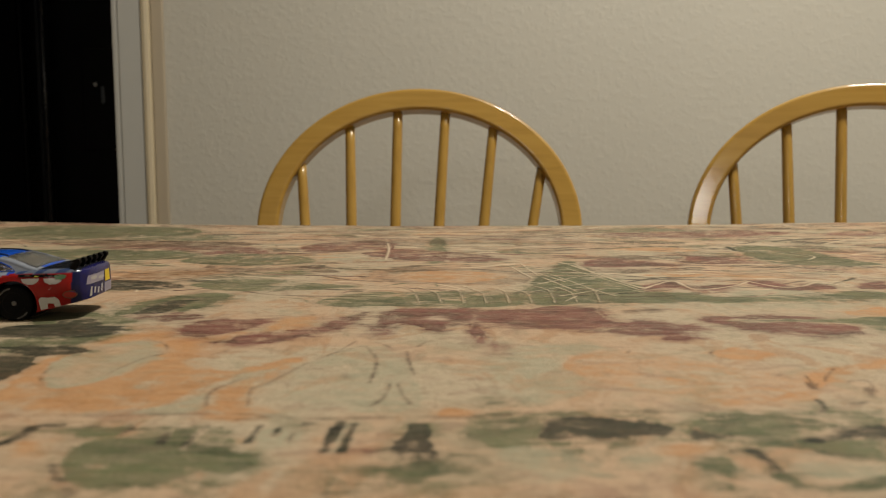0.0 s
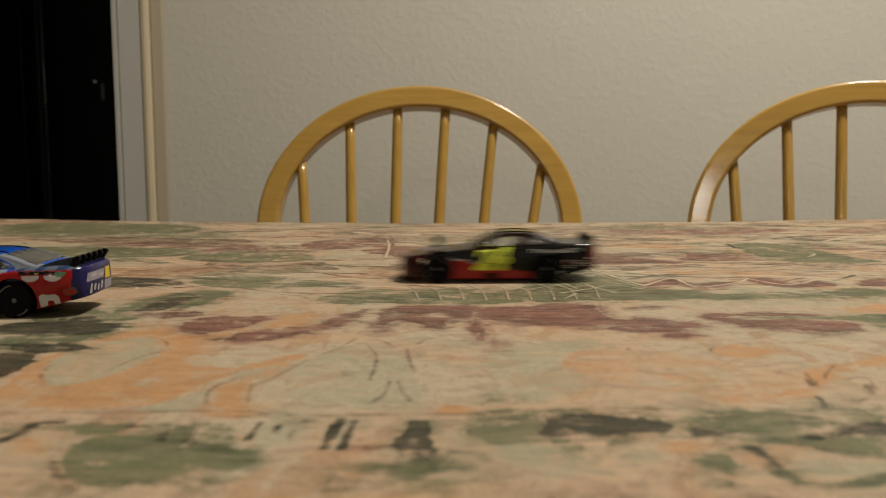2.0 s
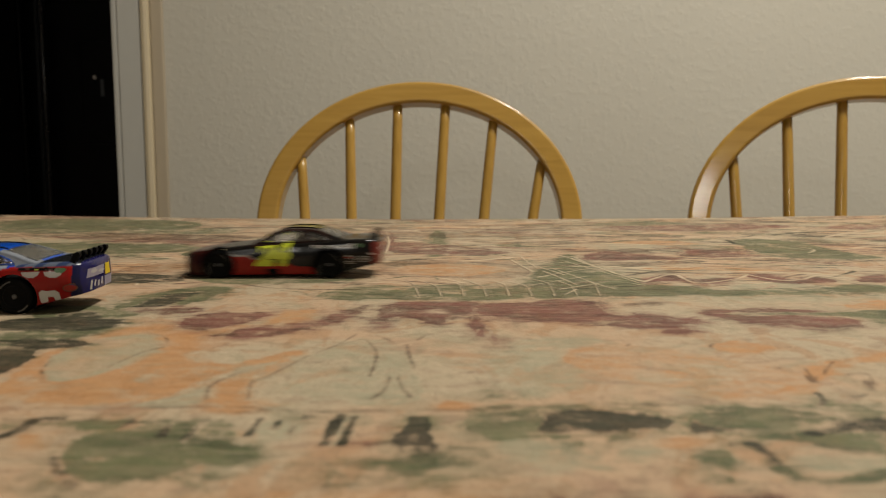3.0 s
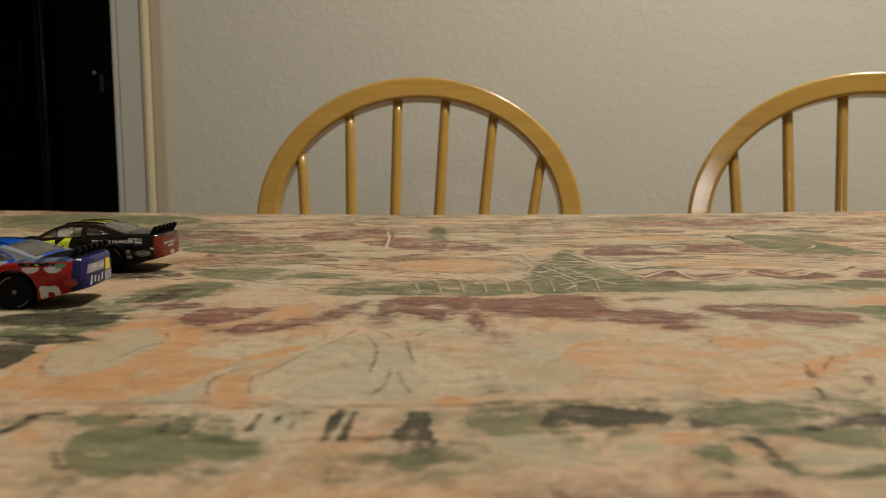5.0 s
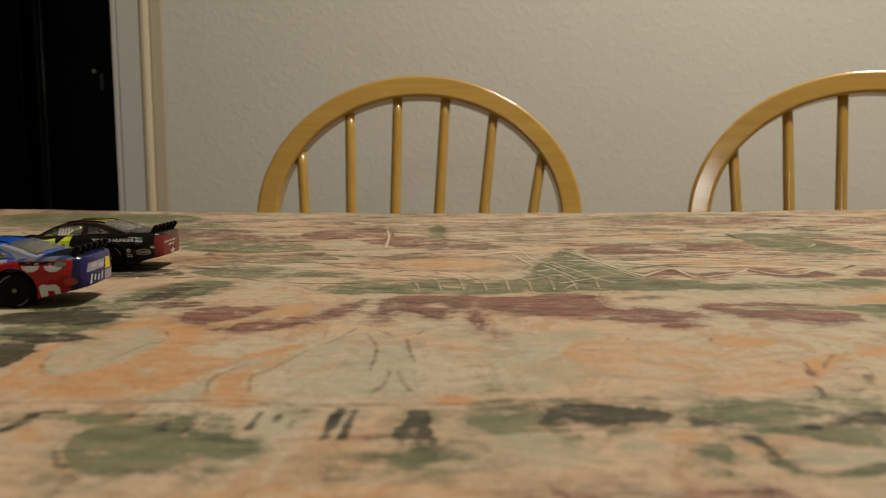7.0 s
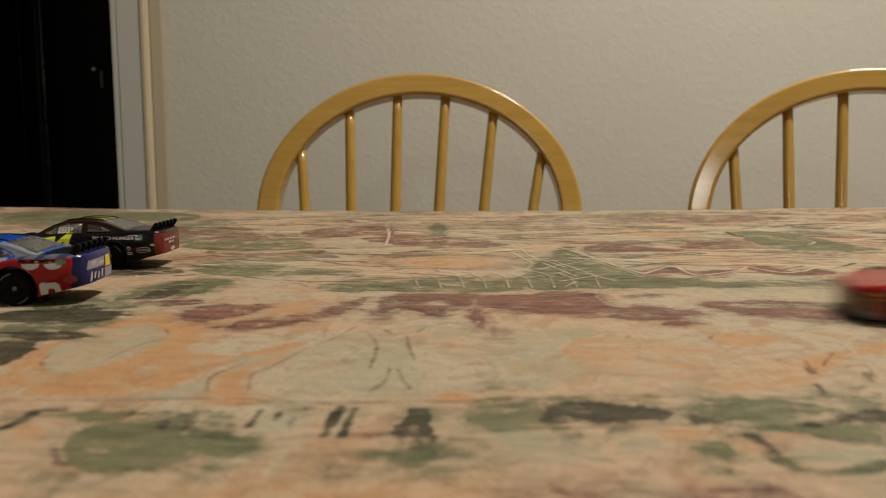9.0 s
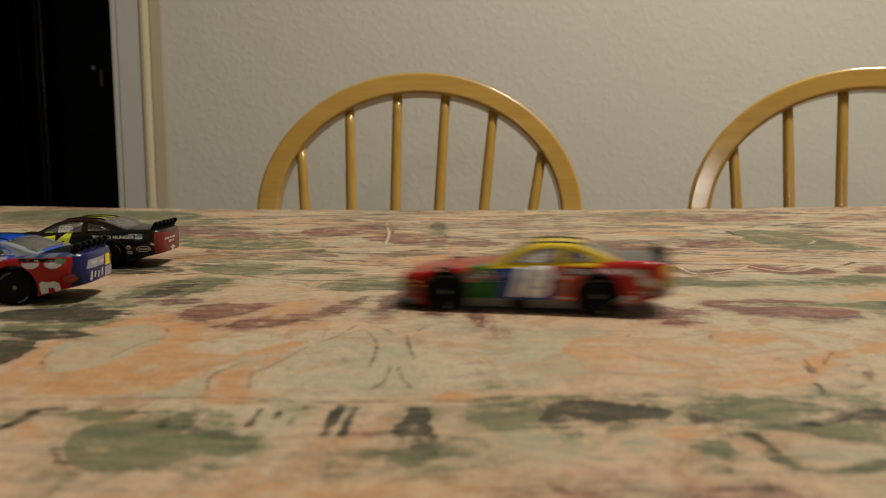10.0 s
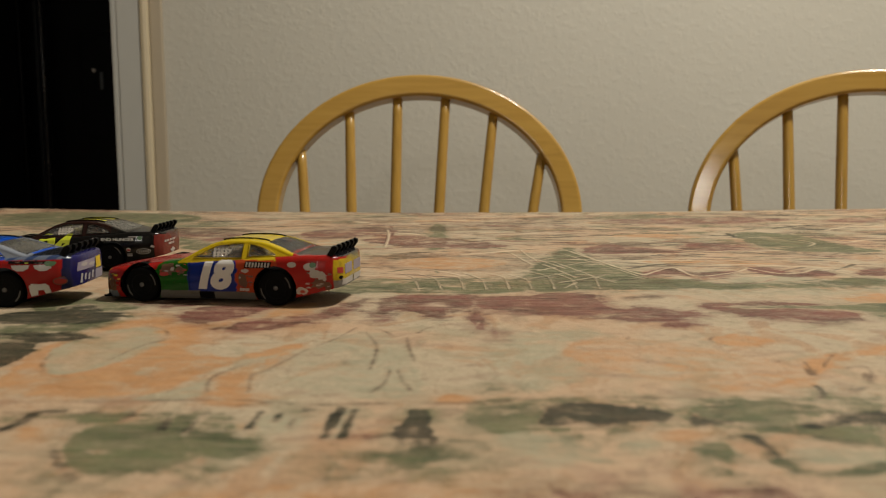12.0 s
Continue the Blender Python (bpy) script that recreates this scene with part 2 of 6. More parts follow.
def boxed(*dims, bevel=0.0):
    return box(bmesh.new(), *dims, bevel=bevel)


def tube(path, radius, sides=14, squash=None):
    """A closed round bar along the path; radius is a number or a function of the way along it from 0 to 1."""
    bm = bmesh.new()
    pts = [Vector(p) for p in path]
    rings = []
    side = None
    for i, p in enumerate(pts):
        d = (pts[min(i + 1, len(pts) - 1)] - pts[max(i - 1, 0)]).normalized()
        side = (Vector((1, 0, 0)) if side is None and abs(d.x) < 0.9 else (side or Vector((0, 1, 0))))
        u = (side - d * side.dot(d)).normalized()
        v = d.cross(u)
        r = radius(i / (len(pts) - 1)) if callable(radius) else radius
        rings.append([bm.verts.new(p + (u * math.cos(a) + v * math.sin(a)) * r) for a in (2 * math.pi * k / sides for k in range(sides))])
    for a, b in zip(rings, rings[1:]):
        for k in range(sides):
            bm.faces.new((a[k], a[(k + 1) % sides], b[(k + 1) % sides], b[k]))
    bm.faces.new(rings[0][::-1])
    bm.faces.new(rings[-1])
    return bm


def lathe(profile, sides=32):
    """Turns (radius, offset) pairs round the y axis."""
    bm = bmesh.new()
    rings = [[bm.verts.new((r * math.cos(a), y, r * math.sin(a))) for a in (2 * math.pi * k / sides for k in range(sides))] for r, y in profile]
    for a, b in zip(rings, rings[1:]):
        for k in range(sides):
            bm.faces.new((a[k], a[(k + 1) % sides], b[(k + 1) % sides], b[k]))
    bm.faces.new(rings[0])
    bm.faces.new(rings[-1][::-1])
    return bm


def slab(points, thick, to):
    """A flat piece with the outline points (u, v), thick along w; to(u, v, w) gives the place."""
    bm = bmesh.new()
    a = [bm.verts.new(to(u, v, 0.0)) for u, v in points]
    b = [bm.verts.new(to(u, v, thick)) for u, v in points]
    bm.faces.new(a[::-1])
    bm.faces.new(b)
    n = len(a)
    for i in range(n):
        bm.faces.new((a[i], a[(i + 1) % n], b[(i + 1) % n], b[i]))
    return bm


def decal(points, thick, to, step=0.8):
    """A thin film with the outline points (u, v), cut into small pieces so that it follows a curved surface."""
    bm = bmesh.new()
    bm.faces.new([bm.verts.new((u, v, 0.0)) for u, v in points])
    for axis in (0, 1):
        lo, hi = min(p[axis] for p in points), max(p[axis] for p in points)
        n = int((hi - lo) / step)
        for k in range(1, n + 1):
            cut = lo + (hi - lo) * k / (n + 1)
            co, no = ((cut, 0, 0), (1, 0, 0)) if axis == 0 else ((0, cut, 0), (0, 1, 0))
            bmesh.ops.bisect_plane(bm, geom=bm.verts[:] + bm.edges[:] + bm.faces[:], plane_co=co, plane_no=no)
    made = bmesh.ops.extrude_face_region(bm, geom=bm.faces[:])["geom"]
    for v in made:
        if isinstance(v, bmesh.types.BMVert):
            v.co.z = thick
    for v in bm.verts:
        v.co = Vector(to(*v.co))
    return bm


def empty(name, x, y, z, label, category, group="", rz=0.0):
    ob = new(name)
    ob.matrix_basis = pose(x, y, z, 0, 0, rz)
    return tagged(ob, label, category, group)


# ---- the room ----
WALL_Y = 1.50
DOOR_L, DOOR_R = -1.44, -0.6245


def structure(name, bm, material, label, category):
    return tagged(new(name, mesh_of(name, bm, material)), label, category, kind="structure")


def build_room():
    structure("floor", boxed(-2.2, 2.4, -2.4, 4.2, -0.1, 0.0), FLOOR, "plain tan floor of the dining room", "floor")
    structure("ceiling", boxed(-2.2, 2.4, -2.4, 4.2, 2.45, 2.55), CEILING, "white painted plaster ceiling", "ceiling")
    wall = boxed(DOOR_R, 2.4, WALL_Y, WALL_Y + 0.12, 0.0, 2.45)
    box(wall, -2.2, DOOR_L, WALL_Y, WALL_Y + 0.12, 0.0, 2.45)
    box(wall, DOOR_L, DOOR_R, WALL_Y, WALL_Y + 0.12, 2.06, 2.45)
    structure("wall_north", wall, WALL, "beige painted wall with orange-peel plaster texture", "wall")
    structure("wall_south", boxed(-2.2, 2.4, -2.5, -2.4, 0.0, 2.45), WALL, "beige painted plaster wall", "wall")
    structure("wall_west", boxed(-2.3, -2.2, -2.4, WALL_Y, 0.0, 2.45), WALL, "beige painted plaster wall", "wall")
    structure("wall_east", boxed(2.4, 2.5, -2.4, WALL_Y, 0.0, 2.45), WALL, "beige painted plaster wall", "wall")
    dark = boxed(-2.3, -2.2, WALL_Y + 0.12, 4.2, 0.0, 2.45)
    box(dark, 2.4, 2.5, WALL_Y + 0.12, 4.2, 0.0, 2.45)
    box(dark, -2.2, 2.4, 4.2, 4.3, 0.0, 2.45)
    structure("wall_dark_room", dark, UNLIT_WALL, "walls beyond the doorway, coloured near-black for the unlit room's darkness", "wall")
    base = boxed(DOOR_R + 0.105, 2.4, WALL_Y - 0.014, WALL_Y - 0.001, 0.0, 0.09, bevel=0.003)
    structure("baseboard", base, TRIM, "painted baseboard along the beige wall", "baseboard")


def build_casing():
    """A moulded door casing: flat board, raised bead, outer fillet."""
    thing = empty("door_casing", DOOR_R, WALL_Y, 0.0, "off-white painted moulded door casing round the dark doorway", "door casing")
    y = -0.001

    def moulding(name, x0, x1, depth, material, bevel):
        part(name, boxed(x0, x1, y - depth, y, 0.0, 2.06, bevel=bevel), material, thing)
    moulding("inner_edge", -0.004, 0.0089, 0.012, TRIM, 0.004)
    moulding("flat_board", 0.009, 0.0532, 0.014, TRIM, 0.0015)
    moulding("bead", 0.0533, 0.0685, 0.019, TRIM_LIT, 0.0070)
    moulding("fillet", 0.0686, 0.093, 0.008, TRIM_SHADED, 0.0035)
    w = DOOR_R - DOOR_L
    part("left_board", boxed(-w - 0.09, -w, y - 0.016, y, 0.0, 2.06, bevel=0.004), TRIM, thing)
    part("head_board", boxed(-w - 0.09, 0.097, y - 0.016, y, 2.062, 2.15, bevel=0.004), TRIM, thing)


def build_fridge():
    thing = empty("refrigerator", -1.13, 2.32, 0.0, "glossy black side-by-side refrigerator in the dark room", "refrigerator")
    part("body", boxed(-0.46, 0.46, 0.06, 0.74, 0.02, 1.76, bevel=0.01), FRIDGE, thing)
    left = part("door", boxed(-0.46, -0.064, 0.0, 0.055, 0.1, 1.76, bevel=0.012), FRIDGE, thing)
    right = part("door", boxed(-0.056, 0.46, 0.0, 0.055, 0.1, 1.76, bevel=0.012), FRIDGE, thing)
    part("handle", tube([(-0.095, 0.0, 0.6), (-0.095, -0.045, 0.62), (-0.095, -0.045, 1.5), (-0.095, 0.0, 1.52)], 0.011, 10), FRIDGE, left, smooth=True)
    part("handle", tube([(-0.03, 0.0, 0.6), (-0.03, -0.045, 0.62), (-0.03, -0.045, 1.5), (-0.03, 0.0, 1.52)], 0.011, 10), FRIDGE_GREY, right, smooth=True)
    part("dispenser_frame", boxed(0.06, 0.24, -0.008, -0.0005, 0.86, 1.16, bevel=0.003), FRIDGE, right)
    # a white dot and a grey strip stand in for a reflection here
    part("reflection_dot", lathe([(0.0062, 0.0), (0.0056, -0.004), (0.0026, -0.0075)], 16), WHITE, right, "small pale round dot standing for a reflection", smooth=True).matrix_basis = pose(0.100, -0.0085, 1.055)
    part("reflection_smear", boxed(0.116, 0.127, -0.0125, -0.0085, 1.0, 1.05, bevel=0.002), SMEAR_GREY, right)
    part("grille", boxed(-0.45, 0.45, 0.03, 0.055, 0.02, 0.09, bevel=0.004), FRIDGE_GREY, thing)


build_room()
build_casing()
build_fridge()


# ---- dining table ----
EDGE_Y, NEAR_Y, SIDE_X = 0.640, -0.28, 0.86


def lift(x, y):
    """The cloth lies a few millimetres higher toward the far corners."""
    k = min(1.0, max(0.0, (y - 0.36) / 0.30))
    return 0.0042 * k * k * (3 - 2 * k) * min(1.3, (x / 0.40) ** 2)


def build_table():
    thing = empty("dining_table", 0.0, 0.19, 0.0, "oak dining table under a printed tablecloth", "table")
    part("tabletop", boxed(-SIDE_X + 0.004, SIDE_X - 0.004, NEAR_Y - 0.186, EDGE_Y - 0.195, 0.72, 0.7482, bevel=0.004), TABLE_WOOD, thing)
    for sy in (-1, 1):
        part("apron", boxed(-0.72, 0.72, sy * 0.36 - 0.011, sy * 0.36 + 0.011, 0.62, 0.7195), TABLE_WOOD, thing)
    for sx in (-1, 1):
        part("apron", boxed(sx * 0.74 - 0.011, sx * 0.74 + 0.011, -0.345, 0.345, 0.62, 0.7195), TABLE_WOOD, thing)
        for sy in (-1, 1):
            part("leg", tube([(sx * 0.77, sy * 0.39, z) for z in (0.0, 0.2, 0.45, 0.6, 0.719)],
                             lambda f: 0.022 + 0.012 * math.sin(f * 2.4), 16), OAK_Z, thing, smooth=True)


build_table()


# ---- tablecloth: a fine sheet that carries the fields of its print ----
def axis_steps(lo, a, b, hi, fine, coarse):
    return np.concatenate([np.linspace(lo, a, max(2, int((a - lo) / coarse)), endpoint=False), np.arange(a, b, fine),
                           np.linspace(b, hi, max(2, int((hi - b) / coarse)))])


GX = axis_steps(-SIDE_X, -0.43, 0.43, SIDE_X, 0.0006, 0.006)
GY = axis_steps(NEAR_Y, 0.085, EDGE_Y - 0.002, EDGE_Y, 0.0010, 0.006)


def ripple(seed, wavelength, count=12):
    """A smooth uneven field over the cloth, about -1 to 1."""
    rng = random.Random(seed)
    out = np.zeros((len(GY), len(GX)), dtype=np.float32)
    for _ in range(count):
        a, k, p = rng.uniform(0, math.pi), 2 * math.pi / (wavelength * rng.uniform(0.6, 1.6)), rng.uniform(0, 6.3)
        ax, ay = (GX * k * math.cos(a)).astype(np.float32), (GY * k * math.sin(a) + p).astype(np.float32)
        out += np.sin(ax)[None, :] * np.cos(ay)[:, None] + np.cos(ax)[None, :] * np.sin(ay)[:, None]
    return out / math.sqrt(count)


WARP = 0.34 * ripple(3, 0.016) + 0.22 * ripple(5, 0.006)
WASH = 0.7 * ripple(17, 0.030) + 0.5 * ripple(19, 0.009)
BLEED = ripple(29, 0.045)
FIELD = {k: np.zeros((len(GY), len(GX)), dtype=np.float32) for k in "gmodkcp"}


def window(x0, x1, y0, y1):
    i0, i1 = np.searchsorted(GY, [y0, y1])
    j0, j1 = np.searchsorted(GX, [x0, x1])
    return slice(i0, i1), slice(j0, j1)


def smooth_way(points, closed, steps=6):
    """A rounded way through the points."""
    p = [np.array(q) for q in points]
    n = len(p)
    if n < 3:
        return np.array(p)
    out = []
    for i in range(n if closed else n - 1):
        a, b, c, d = (p[j % n] if closed else p[min(max(j, 0), n - 1)] for j in (i - 1, i, i + 1, i + 2))
        for k in range(steps):
            u = k / steps
            out.append(0.5 * (2 * b + (c - a) * u + (2 * a - 5 * b + 4 * c - d) * u * u + (3 * b - a - 3 * c + d) * u ** 3))
    if not closed:
        out.append(p[-1])
    return np.array(out)


def lay(pigment, amp, w, cover):
    """Lays one pigment over what is printed there already."""
    for key in "gmodkp":
        if key != pigment and pigment not in "kc":
            FIELD[key][w] *= 1.0 - 0.85 * np.minimum(cover, 1.0)
    FIELD["c"][w] *= 1.0 - 0.85 * np.minimum(cover, 1.0) * (pigment != "c")
    FIELD[pigment][w] = np.maximum(FIELD[pigment][w], amp * cover)


def reach(way, closed, xx, yy):
    """The distance of every place from the way."""
    best = np.full(xx.shape, 1.0, dtype=np.float32)
    ends = np.roll(way, -1, axis=0) if closed else way[1:]
    for (xa, ya), (xb, yb) in zip(way, ends):
        dx, dy = xb - xa, yb - ya
        k = np.clip(((xx - xa) * dx + (yy - ya) * dy) / (dx * dx + dy * dy + 1e-12), 0, 1)
        best = np.minimum(best, np.hypot(xx - xa - k * dx, yy - ya - k * dy))
    return best


def fill(pigment, amp, *points):
    """A painted patch with a brushed edge."""
    way = smooth_way(points, True)
    m = 0.010
    w = window(way[:, 0].min() - m, way[:, 0].max() + m, way[:, 1].min() - m, way[:, 1].max() + m)
    xx, yy = np.meshgrid(GX[w[1]].astype(np.float32), GY[w[0]].astype(np.float32))
    inner = np.zeros(xx.shape, dtype=bool)
    for (xa, ya), (xb, yb) in zip(way, np.roll(way, -1, axis=0)):
        if ya != yb:
            inner ^= ((ya > yy) != (yb > yy)) & (xx < xa + (yy - ya) * (xb - xa) / (yb - ya))
    far = reach(way, True, xx, yy)
    depth = np.where(inner, far, -far) + 0.0017 * WARP[w] + 0.0005 * WASH[w]
    soft = 0.0012 + 0.0042 * np.clip(0.45 + 0.6 * BLEED[w], 0, 1)
    rim = 0.16 * np.clip(1.0 - np.abs(depth - 0.0012) / 0.0014, 0, 1) * (soft < 0.003)
    if pigment in "gdmo":
        halo = 0.42 * np.clip(1.0 + depth / (0.004 + 0.004 * np.clip(0.5 + BLEED[w], 0, 1)), 0, 1)
        lay("g" if pigment == "d" else pigment, amp, w, halo)
    lay(pigment, amp, w, np.clip(0.40 + depth / soft, 0, 1) * np.clip(0.94 + 0.34 * WASH[w], 0.35, 1) + rim)


def stroke(pigment, amp, width, *points):
    """A brushed line."""
    way = smooth_way(points, False)
    m = width + 0.004
    w = window(way[:, 0].min() - m, way[:, 0].max() + m, way[:, 1].min() - m, way[:, 1].max() + m)
    xx, yy = np.meshgrid(GX[w[1]].astype(np.float32), GY[w[0]].astype(np.float32))
    far = reach(way, False, xx, yy) - 0.0002 * WARP[w]
    lay(pigment, amp, w, np.clip(0.5 + (0.5 * width * (1.0 + 0.35 * WASH[w]) - far) / (0.0009 + 0.25 * width), 0, 1))


def scattered_print():
    """The print goes on over the whole cloth: washes, leaves, brushed lines and scratches."""
    rng = random.Random(11)

    def ragged(x, y, rx, ry, turn):
        pts = []
        for k in range(9):
            a, r = 2 * math.pi * k / 9, rng.uniform(0.55, 1.15)
            u, v = rx * r * math.cos(a), ry * r * math.sin(a)
            pts.append((x + u * math.cos(turn) - v * math.sin(turn), y + u * math.sin(turn) + v * math.cos(turn)))
        return pts

    for _ in range(1500):
        x, y = rng.uniform(-SIDE_X, SIDE_X), rng.uniform(NEAR_Y, EDGE_Y)
        far = y > 0.30
        if abs(x) < 0.062 + 0.59 * max(0.0, y) and 0.09 < y and not far:
            continue
        size = rng.uniform(0.006, 0.034) if not far else rng.uniform(0.008, 0.05)
        fill(rng.choice("ggdmmkokpp"), rng.uniform(0.35, 0.85), *ragged(x, y, size, size * rng.uniform(0.15, 0.5), rng.uniform(-0.5, 0.5)))


def scattered_lines():
    """Brushed lines and scratches over the farther half of the print."""
    rng = random.Random(23)
    for _ in range(1050):
        x, y = rng.uniform(-0.42, 0.42), rng.uniform(0.27, EDGE_Y)
        steep = rng.random() < 0.3
        a, n = rng.uniform(-1.6, 1.6) if steep else rng.uniform(-0.45, 0.45), rng.uniform(0.008, 0.03) if steep else rng.uniform(0.015, 0.075)
        bend = rng.uniform(-0.2, 0.2) * n
        p = [(x, y), (x + 0.5 * n * math.cos(a) - bend * math.sin(a), y + 0.5 * n * math.sin(a) + bend * math.cos(a)), (x + n * math.cos(a), y + n * math.sin(a))]
        wide = rng.uniform(0.0006, 0.0014) if steep else rng.uniform(0.0012, 0.0055) * (y / 0.5) ** 1.5
        stroke(rng.choice("kkkccmmgd"), rng.uniform(0.55, 1.0), wide, *p)


def build_cloth():
    nx, ny = len(GX), len(GY)
    drop = 8
    # the far, near and side rims roll over the table's edge and hang down
    xs = np.concatenate([[-SIDE_X - 0.006] * drop, GX, [SIDE_X + 0.006] * drop])
    ys = np.concatenate([[NEAR_Y - 0.006] * drop, GY, [EDGE_Y + 0.006] * drop])
    fall = 0.12
    fx = np.concatenate([np.linspace(fall, 0.006, drop), np.zeros(nx), np.linspace(0.006, fall, drop)])
    fy = np.concatenate([np.linspace(fall, 0.006, drop), np.zeros(ny), np.linspace(0.006, fall, drop)])
    X, Y = np.meshgrid(xs, ys)
    k = np.clip((Y - 0.36) / 0.30, 0, 1)
    Z = 0.0042 * k * k * (3 - 2 * k) * np.minimum(1.3, (X / 0.40) ** 2)
    Z = Z + 0.00025 * np.sin(X * 41 + 3 * np.sin(Y * 23)) * np.sin(Y * 57 + X * 9) - np.maximum(fx[None, :], fy[:, None])
    wave = 0.004 * np.sin(X * 38) * np.clip(fy[:, None] / fall, 0, 1)
    Y = Y + wave * np.sign(Y - 0.2)
    n, mrows = len(xs), len(ys)
    verts = np.stack([X, Y, Z + TABLE_Z], -1).reshape(-1, 3)
    idx = np.arange(n * mrows).reshape(mrows, n)
    quads = np.stack([idx[:-1, :-1], idx[:-1, 1:], idx[1:, 1:], idx[1:, :-1]], -1).reshape(-1, 4)
    me = bpy.data.meshes.new("tablecloth")
    me.vertices.add(len(verts))
    me.vertices.foreach_set("co", verts.astype(np.float32).ravel())
    me.loops.add(quads.size)
    me.loops.foreach_set("vertex_index", quads.astype(np.int32).ravel())
    me.polygons.add(len(quads))
    me.polygons.foreach_set("loop_start", np.arange(0, quads.size, 4, dtype=np.int32))
    me.polygons.foreach_set("use_smooth", np.ones(len(quads), dtype=bool))
    me.update(calc_edges=True)
    full = {k: np.pad(v, drop, mode="edge") for k, v in FIELD.items()}
    one = np.ones_like(full["g"])
    for name, keys in (("pigment_a", "gmod"), ("pigment_b", "kcp")):
        att = me.color_attributes.new(name, "FLOAT_COLOR", "POINT")
        att.data.foreach_set("color", np.stack([full[k] for k in keys] + ([one] if len(keys) == 3 else []), -1).astype(np.float32).ravel())
    me.materials.append(CLOTH)
    tagged(new("tablecloth", me), "cream vinyl tablecloth printed with green, orange and maroon brushstrokes", "tablecloth")


scattered_print()
# broad washes
fill("p", 0.55, (0.0120, 0.1860), (0.0398, 0.1922), (0.0392, 0.1646), (0.0257, 0.1438), (0.0105, 0.1438))
fill("p", 0.50, (-0.0362, 0.1431), (-0.0393, 0.1556), (-0.0302, 0.1790), (-0.0211, 0.1955), (-0.0103, 0.1860), (-0.0061, 0.1646), (-0.0047, 0.1420), (-0.0196, 0.1402))
fill("p", 0.50, (0.0069, 0.1199), (0.0357, 0.1214), (0.0340, 0.1121), (0.0182, 0.1047), (0.0086, 0.1057))
fill("p", 0.55, (-0.1190, 0.2023), (-0.1014, 0.2135), (-0.0726, 0.2135), (-0.0784, 0.1955), (-0.0913, 0.1747), (-0.0974, 0.1646))
fill("p", 0.50, (-0.0307, 0.2504), (-0.0297, 0.2764), (0.0237, 0.2739), (0.0628, 0.2664), (0.1564, 0.2676), (0.1465, 0.2504), (0.0581, 0.2461), (0.0030, 0.2482))
fill("o", 0.39, (0.0284, 0.1747), (0.0445, 0.1872), (0.0765, 0.1646), (0.0704, 0.1438), (0.0465, 0.1475), (0.0321, 0.1600))
fill("o", 0.44, (-0.0573, 0.0948), (-0.0648, 0.1078), (-0.0595, 0.1121), (-0.0527, 0.1018), (-0.0372, 0.1000), (-0.0175, 0.1018), (-0.0068, 0.1057), (0.0091, 0.1018), (0.0120, 0.0939))
fill("o", 0.44, (-0.0769, 0.1290), (-0.0475, 0.1290), (-0.0353, 0.1275), (-0.0204, 0.1194), (-0.0312, 0.1121), (-0.0532, 0.1194), (-0.0707, 0.1181))
fill("g", 0.62, (0.0053, 0.1362), (0.0186, 0.1395), (0.0394, 0.1382), (0.0408, 0.1323), (0.0488, 0.1382), (0.0677, 0.1382), (0.0838, 0.1409), (0.0711, 0.1188), (0.0579, 0.1194), (0.0370, 0.1225), (0.0161, 0.1199), (0.0061, 0.1209))
fill("g", 0.60, (-0.0764, 0.1281), (-0.0668, 0.1323), (-0.0545, 0.1317), (-0.0404, 0.1317), (-0.0352, 0.1269), (-0.0304, 0.1121), (-0.0315, 0.1026), (-0.0486, 0.1014), (-0.0556, 0.1053), (-0.0633, 0.1144), (-0.0700, 0.1168))
fill("o", 0.60, (-0.0710, 0.1220), (-0.0661, 0.1269), (-0.0613, 0.1230), (-0.0616, 0.1144), (-0.0674, 0.1154))
fill("g", 0.55, (-0.0209, 0.1121), (-0.0127, 0.1159), (0.0068, 0.1178), (0.0078, 0.1065), (-0.0035, 0.1033), (-0.0170, 0.1033))
fill("k", 0.55, (-0.3314, 0.5731), (-0.2995, 0.6117), (-0.1948, 0.5814), (-0.1367, 0.5084), (-0.1787, 0.4610), (-0.2529, 0.4725))
fill("g", 0.75, (-0.3070, 0.5304), (-0.2914, 0.5692), (-0.2317, 0.5567), (-0.2249, 0.5040), (-0.2642, 0.4938))
fill("p", 0.80, (0.0087, 0.1188), (0.0335, 0.1199), (0.0323, 0.1121), (0.0178, 0.1074), (0.0097, 0.1095))
# orange scrolls
fill("o", 0.88, (-0.0834, 0.1402), (-0.0894, 0.1507), (-0.0934, 0.1665), (-0.0948, 0.1872), (-0.0902, 0.2059), (-0.0785, 0.2120), (-0.0669, 0.2030), (-0.0594, 0.1872), (-0.0587, 0.1736), (-0.0488, 0.1685), (-0.0358, 0.1802), (-0.0356, 0.1736), (-0.0474, 0.1573), (-0.0527, 0.1438), (-0.0639, 0.1395))
fill("p", 0.90, (-0.0853, 0.1591), (-0.0897, 0.1695), (-0.0909, 0.1848), (-0.0863, 0.1968), (-0.0775, 0.2002), (-0.0707, 0.1922), (-0.0678, 0.1802), (-0.0696, 0.1665), (-0.0742, 0.1573), (-0.0792, 0.1531))
